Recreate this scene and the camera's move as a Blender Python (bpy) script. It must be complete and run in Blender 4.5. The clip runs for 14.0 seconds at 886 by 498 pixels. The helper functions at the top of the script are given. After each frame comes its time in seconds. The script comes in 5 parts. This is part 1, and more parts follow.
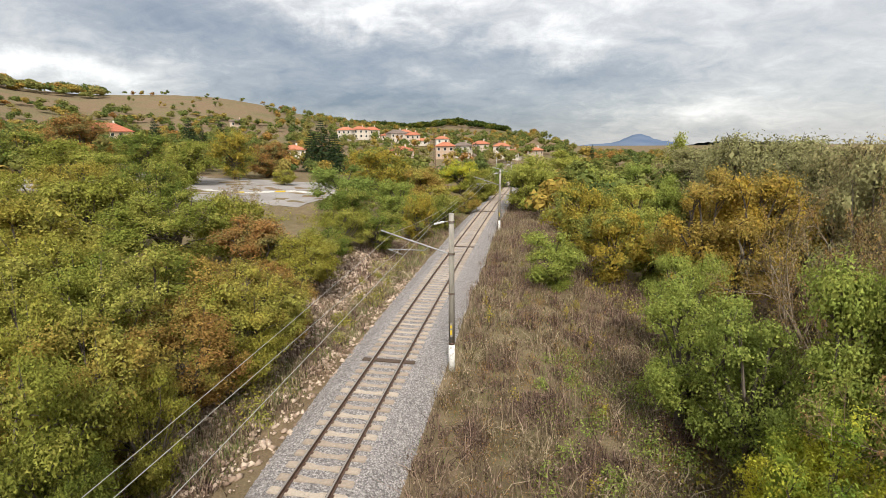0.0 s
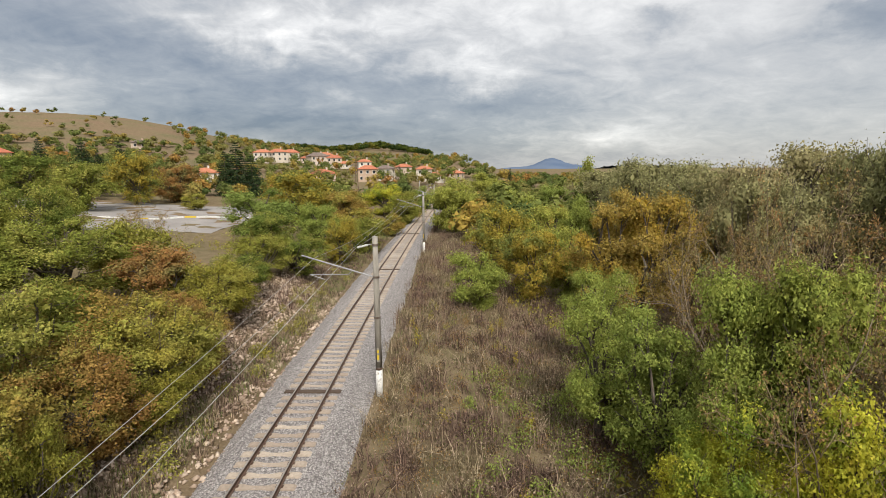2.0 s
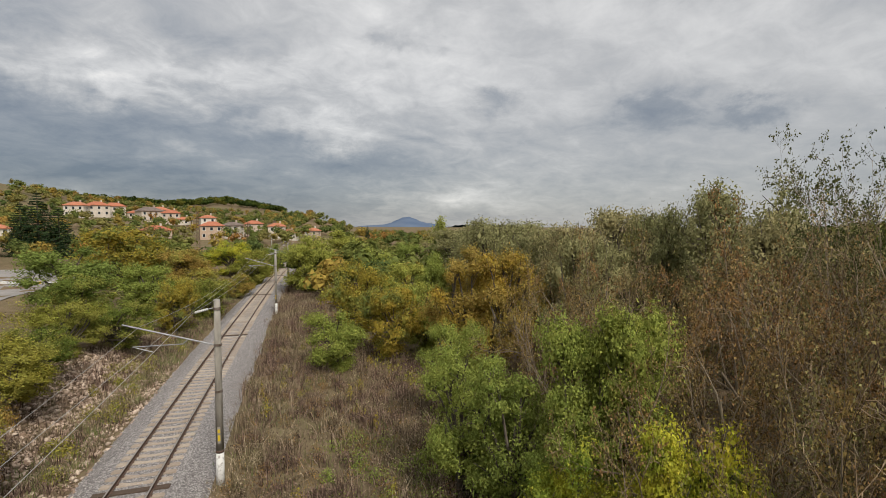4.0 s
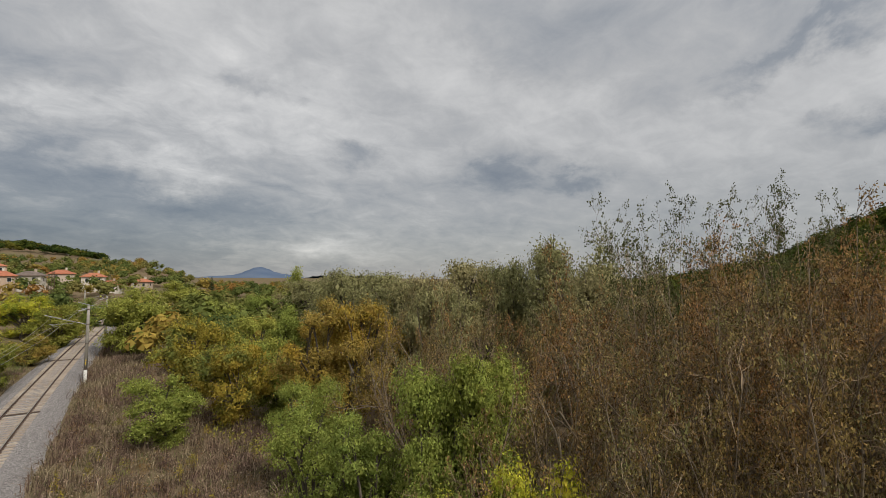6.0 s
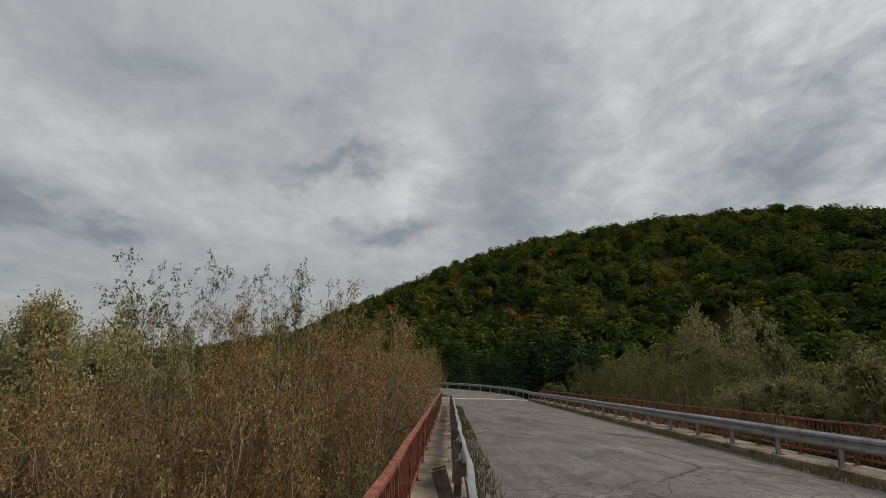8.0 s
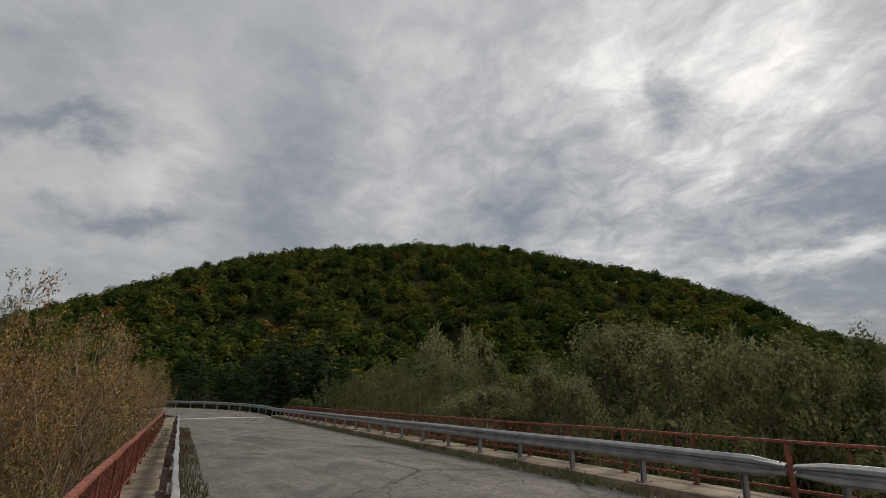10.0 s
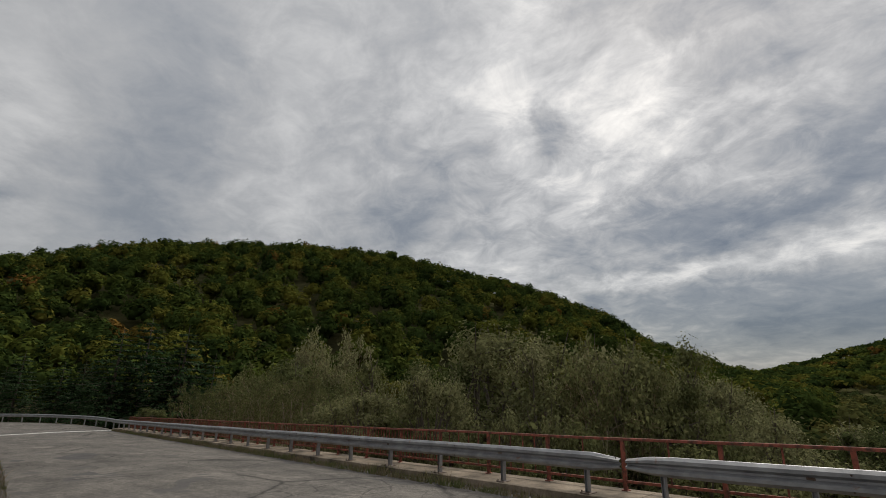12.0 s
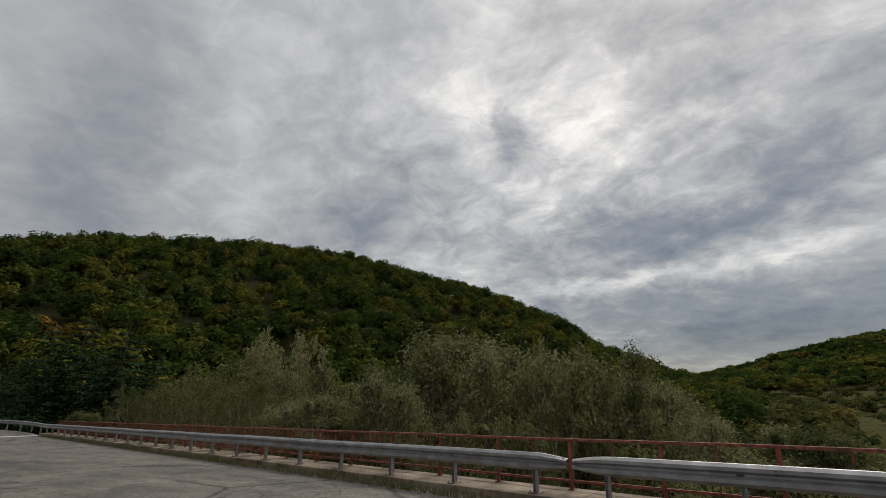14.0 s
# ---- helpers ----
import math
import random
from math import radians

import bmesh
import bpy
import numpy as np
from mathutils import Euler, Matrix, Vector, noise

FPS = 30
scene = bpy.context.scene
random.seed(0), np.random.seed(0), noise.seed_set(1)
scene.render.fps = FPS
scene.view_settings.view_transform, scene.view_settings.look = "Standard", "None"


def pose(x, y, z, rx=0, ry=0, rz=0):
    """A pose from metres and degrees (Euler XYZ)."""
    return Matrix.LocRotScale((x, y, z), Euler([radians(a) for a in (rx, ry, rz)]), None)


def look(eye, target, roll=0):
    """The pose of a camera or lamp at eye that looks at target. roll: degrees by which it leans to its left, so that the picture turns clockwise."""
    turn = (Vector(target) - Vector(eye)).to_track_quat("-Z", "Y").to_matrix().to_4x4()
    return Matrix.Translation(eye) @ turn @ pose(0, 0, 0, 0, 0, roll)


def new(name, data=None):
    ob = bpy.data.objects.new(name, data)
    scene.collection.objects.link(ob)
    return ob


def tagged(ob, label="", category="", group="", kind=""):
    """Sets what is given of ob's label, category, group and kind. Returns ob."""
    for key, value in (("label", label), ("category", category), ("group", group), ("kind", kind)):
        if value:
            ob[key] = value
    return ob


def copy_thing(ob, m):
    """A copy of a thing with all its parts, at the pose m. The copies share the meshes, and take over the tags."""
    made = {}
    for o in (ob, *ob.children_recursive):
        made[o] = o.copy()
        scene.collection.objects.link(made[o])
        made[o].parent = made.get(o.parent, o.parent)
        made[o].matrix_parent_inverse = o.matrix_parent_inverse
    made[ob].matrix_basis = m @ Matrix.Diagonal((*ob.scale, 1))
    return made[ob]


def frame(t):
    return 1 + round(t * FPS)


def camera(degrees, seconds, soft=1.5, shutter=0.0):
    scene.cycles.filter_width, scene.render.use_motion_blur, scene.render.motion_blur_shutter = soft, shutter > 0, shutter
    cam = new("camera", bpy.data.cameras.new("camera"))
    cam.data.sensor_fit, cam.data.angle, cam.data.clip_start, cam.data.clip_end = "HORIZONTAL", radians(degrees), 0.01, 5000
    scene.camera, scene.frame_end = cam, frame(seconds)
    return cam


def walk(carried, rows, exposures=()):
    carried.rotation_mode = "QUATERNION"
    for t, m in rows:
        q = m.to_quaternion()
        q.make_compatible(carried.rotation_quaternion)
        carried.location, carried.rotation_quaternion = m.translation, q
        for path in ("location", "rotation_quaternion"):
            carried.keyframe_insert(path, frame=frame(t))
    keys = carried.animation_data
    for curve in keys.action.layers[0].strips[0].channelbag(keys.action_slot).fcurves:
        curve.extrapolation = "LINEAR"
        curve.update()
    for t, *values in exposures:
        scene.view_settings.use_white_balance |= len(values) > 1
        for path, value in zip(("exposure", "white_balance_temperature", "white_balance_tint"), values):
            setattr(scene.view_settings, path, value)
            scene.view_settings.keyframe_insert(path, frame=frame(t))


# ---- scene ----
cam = camera(87.9, 14.0, 0.7)
EYE_Z = 10.3
PATH = (
    (0.0, 77.30, 0.39, -0.09),
    (0.5, 77.30, 0.43, -0.81),
    (1.0, 77.49, 0.47, -2.46),
    (1.5, 78.41, 0.48, -5.13),
    (2.0, 80.00, 0.32, -9.50),
    (2.5, 81.92, 0.11, -15.08),
    (3.0, 84.04, -0.13, -20.44),
    (5.5, 91.40, -0.33, -37.25),
    (6.0, 93.57, -0.35, -44.29),
    (6.5, 96.19, -0.55, -54.26),
    (7.0, 98.79, -0.81, -66.91),
    (7.5, 100.93, -1.10, -81.65),
    (8.0, 102.96, -1.24, -97.43),
    (8.5, 104.09, -1.36, -108.54),
    (9.0, 104.54, -1.29, -115.93),
    (11.5, 106.03, -0.96, -138.09),
    (12.0, 106.19, -0.95, -141.20),
    (12.5, 106.31, -0.95, -143.52),
    (13.0, 106.42, -0.98, -145.04),
    (13.5, 106.53, -1.02, -145.96),
    (14.0, 106.51, -1.01, -146.56),
)
REACH = 0.35  # held out from the body, which turns on the spot
walk(cam, [(t, pose(-0.33 - REACH * math.sin(radians(rz)), REACH * math.cos(radians(rz)), EYE_Z, rx, ry, rz)) for t, rx, ry, rz in PATH],
     exposures=[(0.0, 0.75), (1.5, 0.65), (3.2, 0.3), (5.2, 0.06), (6.0, -0.02), (7.5, -0.1), (9.0, -0.15), (14.0, -0.2)])

# ---- world and sun ----
SUN_AZ, SUN_EL = 176.0, 47.0


def build_world():
    w = bpy.data.worlds.new("world")
    scene.world = w
    w.use_nodes = True
    nt = w.node_tree
    nt.nodes.clear()
    N = nt.nodes.new

    def link(a, b):
        nt.links.new(a, b)

    def math_(op, a, b=None, clamp=False):
        n = N("ShaderNodeMath")
        n.operation, n.use_clamp = op, clamp
        for i, v in enumerate((a, b)):
            if v is None:
                continue
            if isinstance(v, (int, float)):
                n.inputs[i].default_value = v
            else:
                link(v, n.inputs[i])
        return n.outputs[0]

    def ramp(fac, stops):
        n = N("ShaderNodeValToRGB")
        e = n.color_ramp.elements
        while len(e) < len(stops):
            e.new(0.5)
        for el, (p, c) in zip(e, stops):
            el.position, el.color = p, (*c, 1) if isinstance(c, tuple) else (c, c, c, 1)
        link(fac, n.inputs[0])
        return n.outputs[0]

    def mix(fac, a, b, kind="MIX"):
        n = N("ShaderNodeMix")
        n.data_type, n.blend_type = "RGBA", kind
        for s, v in ((n.inputs[0], fac), (n.inputs[6], a), (n.inputs[7], b)):
            if isinstance(v, (int, float)):
                s.default_value = v
            elif isinstance(v, tuple):
                s.default_value = (*v, 1)
            else:
                link(v, s)
        return n.outputs[2]

    co = N("ShaderNodeTexCoord").outputs["Generated"]
    sep = N("ShaderNodeSeparateXYZ")
    link(co, sep.inputs[0])
    x, y, z = sep.outputs
    den = math_("ADD", math_("MAXIMUM", z, 0.0), 0.30)
    comb = N("ShaderNodeCombineXYZ")
    link(math_("DIVIDE", x, den), comb.inputs[0])
    link(math_("DIVIDE", y, den), comb.inputs[1])

    def clouds(scale, detail, rough, dist, off, stretch=(1, 1, 1), rot=0, src=None, out="Fac"):
        m = N("ShaderNodeMapping")
        m.inputs["Location"].default_value = off
        m.inputs["Scale"].default_value = stretch
        m.inputs["Rotation"].default_value = (0, 0, rot)
        link(src or comb.outputs[0], m.inputs[0])
        n = N("ShaderNodeTexNoise")
        n.inputs["Scale"].default_value, n.inputs["Detail"].default_value = scale, detail
        n.inputs["Roughness"].default_value, n.inputs["Distortion"].default_value = rough, dist
        link(m.outputs[0], n.inputs["Vector"])
        return n.outputs[out]

    def centred(v, amount):
        return math_("MULTIPLY", math_("SUBTRACT", v, 0.5), amount)

    # bearing and height of a direction, ruffled so that every cloud has a ragged edge
    turn = radians(80)
    ax = math_("ADD", math_("MULTIPLY", x, math.cos(turn)), math_("MULTIPLY", y, -math.sin(turn)))
    ay = math_("ADD", math_("MULTIPLY", x, math.sin(turn)), math_("MULTIPLY", y, math.cos(turn)))
    A = math_("MULTIPLY", math_("ARCTAN2", ax, ay), 180 / math.pi)
    E = math_("MULTIPLY", math_("ARCSINE", z), 180 / math.pi)
    A = math_("ADD", A, centred(clouds(3.2, 9, 0.62, 0.2, (0.7, 3.3, 1.0), (1, 1, 2.2), 0, co), 26))
    # less so towards the horizon, where they are far off
    calm = math_("ADD", 0.22, math_("MULTIPLY", math_("DIVIDE", E, 28.0, True), 0.78))
    E = math_("ADD", E, math_("MULTIPLY", centred(clouds(4.4, 10, 0.64, 0.3, (5.1, 0.2, 2.0), (1, 1, 1.6), 0, co), 18), calm))

    def cloud(az, el, wa, we, amount, slope=0.0):
        da = math_("SUBTRACT", A, az - 80.0)
        de = math_("SUBTRACT", math_("SUBTRACT", E, el), math_("MULTIPLY", da, slope))
        q = math_("ADD", math_("POWER", math_("ABSOLUTE", math_("DIVIDE", da, wa)), 2.0), math_("POWER", math_("ABSOLUTE", math_("DIVIDE", de, we)), 2.0))
        return math_("MULTIPLY", math_("EXPONENT", math_("MULTIPLY", q, -1.0)), amount)

    big = clouds(0.5, 4, 0.5, 0.3, (1.7, 0.4, 0.0))
    mid = clouds(1.5, 12, 0.60, 0.5, (3.1, 7.7, 0.0), (1, 1.3, 1), 0.5)
    fine = clouds(7.0, 12, 0.64, 0.5, (0.3, 2.2, 4.0), (1, 1.1, 1), 0.5)
    # broken cloud in the south and over the northern horizon, a smooth veil between them
    rough_ = math_("ADD", 0.30, math_("ADD", cloud(168, 25, 42, 30, 0.95), cloud(-5, 10, 45, 14, 0.40)))
    f = math_("ADD", 0.495, math_("ADD", centred(big, 0.16), math_("MULTIPLY", math_("ADD", centred(mid, 0.42), centred(fine, 0.34)), rough_)))
    # bearing, height, their spreads, density and slope of the large clouds and gaps
    for row in (
        (-18, 11.0, 28, 2.6, -0.17, -0.07), (-4, 4.4, 26, 2.4, -0.17, -0.06), (-38, 15.5, 20, 2.6, -0.10, 0.0), (-38, 7.6, 12, 1.2, 0.13, 0.0), (-2, 15.5, 18, 2.8, 0.10, 0.12),
        (14, 11.5, 6, 2.4, 0.12, 0.0), (27, 3.4, 10, 1.0, 0.11, 0.0), (22, 20, 16, 5, 0.055, -0.2), (16, 7.5, 7, 1.2, -0.07, -0.1), (-25, 20, 22, 5, -0.05, 0.0),
        (51, 12.5, 4.0, 1.6, -0.12, 0.1), (60, 11.2, 3.2, 1.2, -0.12, 0.0), (34, 14.5, 2.4, 1.3, -0.09, 0.0), (25, 20, 3.0, 1.4, -0.08, 0.0),
        (82, 22, 6, 1.6, -0.10, 0.3), (91, 15, 5, 1.3, -0.13, 0.2), (83, 30, 6, 6, -0.06, 0.6), (60, 27, 14, 5, -0.04, -0.3), (45, 24, 14, 4, 0.04, -0.4), (72, 15, 16, 5, 0.03, 0.0),
        (107, 22, 9, 15, -0.085, 0.0), (92, 21, 4, 5, 0.05, 0.0), (122, 34, 9, 6, 0.04, 0.0), (137, 20, 8, 3.5, -0.09, 0.3),
        (151, 38, 11, 8, 0.13, 0.0), (164, 29, 7, 5, 0.11, 0.3), (155, 30, 3, 4, -0.10, 0.6), (176, 18, 14, 2.0, -0.13, 0.15), (160, 18, 8, 2.2, -0.08, 0.2),
        (166, 11.8, 8, 1.3, 0.17, 0.12), (184, 13, 8, 1.3, 0.11, 0.15), (184, 6.0, 17, 4.0, -0.17, -0.03), (190, 28, 12, 8, -0.03, 0.3), (133, 8, 20, 5, 0.03, 0.0),
    ):
        f = math_("ADD", f, cloud(*row))
    col = ramp(f, [(0.28, (0.125, 0.152, 0.195)), (0.42, (0.268, 0.284, 0.306)), (0.50, (0.425, 0.425, 0.424)), (0.57, (0.605, 0.598, 0.586)), (0.68, (0.98, 0.945, 0.89))])
    # an overcast sky is brighter towards the zenith
    grad = math_("ADD", 0.86, math_("MULTIPLY", math_("MAXIMUM", z, 0.0), 0.55))
    g3 = N("ShaderNodeCombineXYZ")
    for i in range(3):
        link(grad, g3.inputs[i])
    col = mix(1.0, col, g3.outputs[0], "MULTIPLY")
    sky = N("ShaderNodeTexSky")
    sky.sky_type, sky.sun_disc = "NISHITA", False
    sky.sun_elevation, sky.sun_rotation = radians(SUN_EL), radians(SUN_AZ)
    bg1, bg2 = N("ShaderNodeBackground"), N("ShaderNodeBackground")
    link(sky.outputs[0], bg1.inputs[0])
    bg1.inputs[1].default_value = 0.012
    link(col, bg2.inputs[0])
    bg2.inputs[1].default_value = 0.95
    add, out = N("ShaderNodeAddShader"), N("ShaderNodeOutputWorld")
    link(bg1.outputs[0], add.inputs[0])
    link(bg2.outputs[0], add.inputs[1])
    link(add.outputs[0], out.inputs[0])


build_world()
sun = new("sun", bpy.data.lights.new("sun", "SUN"))
sun.data.energy, sun.data.angle, sun.data.color = 2.7, radians(18), (1.0, 0.94, 0.84)
_a, _e = radians(SUN_AZ), radians(SUN_EL)
sun.matrix_world = look((math.sin(_a) * math.cos(_e) * 50, math.cos(_a) * math.cos(_e) * 50, math.sin(_e) * 50), (0, 0, 0))


# ---- materials ----
T0 = (-4.66, 12.15)  # a point on the railway, which bends slightly to the east


def material(name, build, rough=0.8, metal=0.0, spec=0.3):
    """build(nodes helper) returns a colour socket or tuple, and a bump height socket or None."""
    m = bpy.data.materials.new(name)
    m.use_nodes = True
    nt = m.node_tree
    h = Nodes(nt)
    bsdf = nt.nodes["Principled BSDF"]
    bsdf.inputs["Roughness"].default_value, bsdf.inputs["Metallic"].default_value = rough, metal
    bsdf.inputs["Specular IOR Level"].default_value = spec
    colour, bump = build(h)
    h.put(colour, bsdf.inputs["Base Color"])
    if bump is not None:
        socket, strength, dist = bump
        b = nt.nodes.new("ShaderNodeBump")
        b.inputs["Strength"].default_value, b.inputs["Distance"].default_value = strength, dist
        nt.links.new(socket, b.inputs["Height"])
        nt.links.new(b.outputs[0], bsdf.inputs["Normal"])
    return m


class Nodes:
    def __init__(self, nt):
        self.nt, self.N = nt, nt.nodes.new

    def put(self, v, s):
        if isinstance(v, (int, float)):
            s.default_value = v
        elif isinstance(v, tuple):
            s.default_value = (*v, 1) if len(s.default_value) == 4 else v
        else:
            self.nt.links.new(v, s)

    def where(self, kind="Object", scale=(1, 1, 1)):
        v = self.N("ShaderNodeTexCoord").outputs[kind] if kind != "World" else self.N("ShaderNodeNewGeometry").outputs["Position"]
        m = self.N("ShaderNodeMapping")
        m.inputs["Scale"].default_value = scale
        self.nt.links.new(v, m.inputs[0])
        return m.outputs[0]

    def noise(self, scale, detail=4, rough=0.55, kind="World", stretch=(1, 1, 1), dist=0.0):
        n = self.N("ShaderNodeTexNoise")
        n.inputs["Scale"].default_value, n.inputs["Detail"].default_value = scale, detail
        n.inputs["Roughness"].default_value, n.inputs["Distortion"].default_value = rough, dist
        self.nt.links.new(self.where(kind, stretch), n.inputs["Vector"])
        return n.outputs["Fac"]

    def cells(self, scale, feature="F1", out="Distance", kind="World", stretch=(1, 1, 1)):
        n = self.N("ShaderNodeTexVoronoi")
        n.feature = feature
        n.inputs["Scale"].default_value = scale
        self.nt.links.new(self.where(kind, stretch), n.inputs["Vector"])
        return n.outputs[out]

    def ramp(self, fac, *stops):
        n = self.N("ShaderNodeValToRGB")
        e = n.color_ramp.elements
        while len(e) < len(stops):
            e.new(0.5)
        for el, (p, c) in zip(e, stops):
            el.position, el.color = p, (*c, 1) if isinstance(c, tuple) else (c, c, c, 1)
        self.nt.links.new(fac, n.inputs[0])
        return n.outputs[0]

    def mix(self, fac, a, b, kind="MIX"):
        n = self.N("ShaderNodeMix")
        n.data_type, n.blend_type = "RGBA", kind
        self.put(fac, n.inputs[0]), self.put(a, n.inputs[6]), self.put(b, n.inputs[7])
        return n.outputs[2]

    def math(self, op, a, b=0.0, clamp=False):
        n = self.N("ShaderNodeMath")
        n.operation, n.use_clamp = op, clamp
        self.put(a, n.inputs[0]), self.put(b, n.inputs[1])
        return n.outputs[0]

    def object_random(self):
        return self.N("ShaderNodeObjectInfo").outputs["Random"]

    def crown_tone(self):
        n = self.N("ShaderNodeAttribute")
        n.attribute_name = "tone"
        return n.outputs["Fac"]

    def island(self):
        return self.N("ShaderNodeNewGeometry").outputs["Random Per Island"]


def leaf_material(name, ramp_tree, spread=0.35, patch=0.5, through_=0.35, ramp_patch=None, by_crown=False):
    """Leaves: the tree's own tone by its random, clumps of another tone, single leaves varied."""
    m = bpy.data.materials.new(name)
    m.use_nodes = True
    nt = m.node_tree
    nt.nodes.clear()
    h = Nodes(nt)
    warm = lambda c: (c[0] * 1.12, c[1], c[2] * 0.8)
    own = h.crown_tone() if by_crown else h.object_random()
    base = h.ramp(own, *[(p, warm(c)) for p, c in ramp_tree])
    if ramp_patch:
        base = h.mix(h.ramp(h.noise(patch, 3, 0.6), (0.47, 0.0), (0.62, 1.0)), base, ramp_patch)
    val = h.math("ADD", h.math("MULTIPLY", h.island(), spread * 2), 1.0 - spread)
    hsv = h.N("ShaderNodeHueSaturation")
    h.put(base, hsv.inputs["Color"])
    h.put(val, hsv.inputs["Value"])
    h.put(h.math("ADD", h.math("MULTIPLY", h.noise(3.1, 2), 0.08), 0.46), hsv.inputs["Hue"])
    d, t, mx, o = h.N("ShaderNodeBsdfDiffuse"), h.N("ShaderNodeBsdfTranslucent"), h.N("ShaderNodeMixShader"), h.N("ShaderNodeOutputMaterial")
    h.put(hsv.outputs[0], d.inputs[0]), h.put(hsv.outputs[0], t.inputs[0])
    mx.inputs[0].default_value = through_
    nt.links.new(d.outputs[0], mx.inputs[1]), nt.links.new(t.outputs[0], mx.inputs[2]), nt.links.new(mx.outputs[0], o.inputs[0])
    return m


LEAF = {
    "bush": leaf_material("leaves_bush", [(0.0, (0.14, 0.20, 0.055)), (0.3, (0.20, 0.245, 0.06)), (0.6, (0.28, 0.29, 0.07)), (0.85, (0.33, 0.29, 0.085)), (1.0, (0.29, 0.20, 0.08))], 0.45, 0.45, 0.3, (0.34, 0.33, 0.08)),
    "green": leaf_material("leaves_green", [(0.0, (0.20, 0.28, 0.09)), (0.5, (0.27, 0.345, 0.10)), (1.0, (0.35, 0.39, 0.11))], 0.45),
    "yellow": leaf_material("leaves_yellow", [(0.0, (0.34, 0.31, 0.07)), (1.0, (0.36, 0.31, 0.07))], 0.35, 0.5, 0.35, (0.22, 0.25, 0.07)),
    "lime": leaf_material("leaves_lime", [(0.0, (0.52, 0.54, 0.08)), (1.0, (0.48, 0.53, 0.09))], 0.35, 0.6, 0.4, (0.25, 0.33, 0.06)),
    "willow": leaf_material("leaves_willow", [(0.0, (0.22, 0.25, 0.14)), (0.5, (0.27, 0.29, 0.17)), (1.0, (0.34, 0.33, 0.21))], 0.35),
    "gold": leaf_material("leaves_gold", [(0.0, (0.36, 0.31, 0.11)), (1.0, (0.38, 0.31, 0.10))], 0.4, 0.45, 0.4, (0.46, 0.33, 0.06)),
    "orange": leaf_material("leaves_orange", [(0.0, (0.30, 0.20, 0.09)), (1.0, (0.31, 0.18, 0.08))], 0.35, 0.5, 0.3, (0.25, 0.24, 0.09)),
    "dry": leaf_material("leaves_dry", [(0.0, (0.24, 0.17, 0.09)), (0.5, (0.28, 0.19, 0.09)), (1.0, (0.30, 0.23, 0.12))], 0.5),
    "sere": leaf_material("leaves_sere", [(0.0, (0.24, 0.195, 0.09)), (0.5, (0.29, 0.205, 0.105)), (1.0, (0.27, 0.165, 0.085))], 0.75, 0.5, 0.3, (0.25, 0.235, 0.10)),
    "conifer": leaf_material("needles", [(0.0, (0.025, 0.052, 0.030)), (1.0, (0.038, 0.068, 0.036))], 0.35, 0.5, 0.1),
    "forest": leaf_material("leaves_forest", [(0.0, (0.026, 0.047, 0.017)), (0.4, (0.045, 0.073, 0.022)), (0.75, (0.085, 0.112, 0.027)), (0.975, (0.125, 0.130, 0.032)), (1.0, (0.15, 0.085, 0.03))], 0.35, 0.09, 0.25, None, True),
    "grove": leaf_material("leaves_grove", [(0.0, (0.10, 0.15, 0.06)), (0.4, (0.17, 0.21, 0.07)), (0.7, (0.23, 0.23, 0.10)), (0.9, (0.33, 0.27, 0.08)), (1.0, (0.30, 0.18, 0.07))], 0.4, 0.06, 0.3, None, True),
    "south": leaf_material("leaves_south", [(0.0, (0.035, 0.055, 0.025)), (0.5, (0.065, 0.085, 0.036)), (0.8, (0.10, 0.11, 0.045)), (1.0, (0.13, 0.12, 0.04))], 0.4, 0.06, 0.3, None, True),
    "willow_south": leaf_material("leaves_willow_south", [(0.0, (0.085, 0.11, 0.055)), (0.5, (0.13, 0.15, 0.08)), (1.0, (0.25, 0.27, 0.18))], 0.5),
}
BARK = material("bark", lambda h: (h.ramp(h.noise(9, 5, 0.6, "World", (1, 1, 0.3)), (0.3, (0.055, 0.045, 0.035)), (0.7, (0.17, 0.14, 0.11))), (h.noise(30, 4), 0.4, 0.02)), 0.9)
BRANCH = material("grey_brown_branches", lambda h: (h.mix(h.island(), h.ramp(h.noise(3, 4), (0.35, (0.13, 0.10, 0.07)), (0.65, (0.26, 0.20, 0.14))), h.ramp(h.noise(4, 4), (0.35, (0.28, 0.225, 0.155)), (0.65, (0.44, 0.36, 0.26)))), None), 0.9)
TWIG = material("twigs", lambda h: (h.ramp(h.island(), (0.0, (0.055, 0.038, 0.024)), (0.5, (0.18, 0.124, 0.072)), (0.85, (0.37, 0.27, 0.165)), (1.0, (0.52, 0.41, 0.27))), None), 0.85)
STEM = material("dry_stalks", lambda h: (h.mix(h.ramp(h.noise(0.35, 7, 0.7), (0.45, 0.0), (0.60, 1.0)), h.ramp(h.island(), (0.0, (0.045, 0.028, 0.02)), (0.6, (0.16, 0.10, 0.075)), (1.0, (0.40, 0.28, 0.21))), h.ramp(h.island(), (0.0, (0.10, 0.075, 0.04)), (0.6, (0.25, 0.20, 0.11)), (1.0, (0.58, 0.48, 0.32)))), None), 0.9)
GRASS = material("grass", lambda h: (h.mix(h.island(), (0.12, 0.17, 0.05), (0.25, 0.24, 0.09)), None), 0.9)


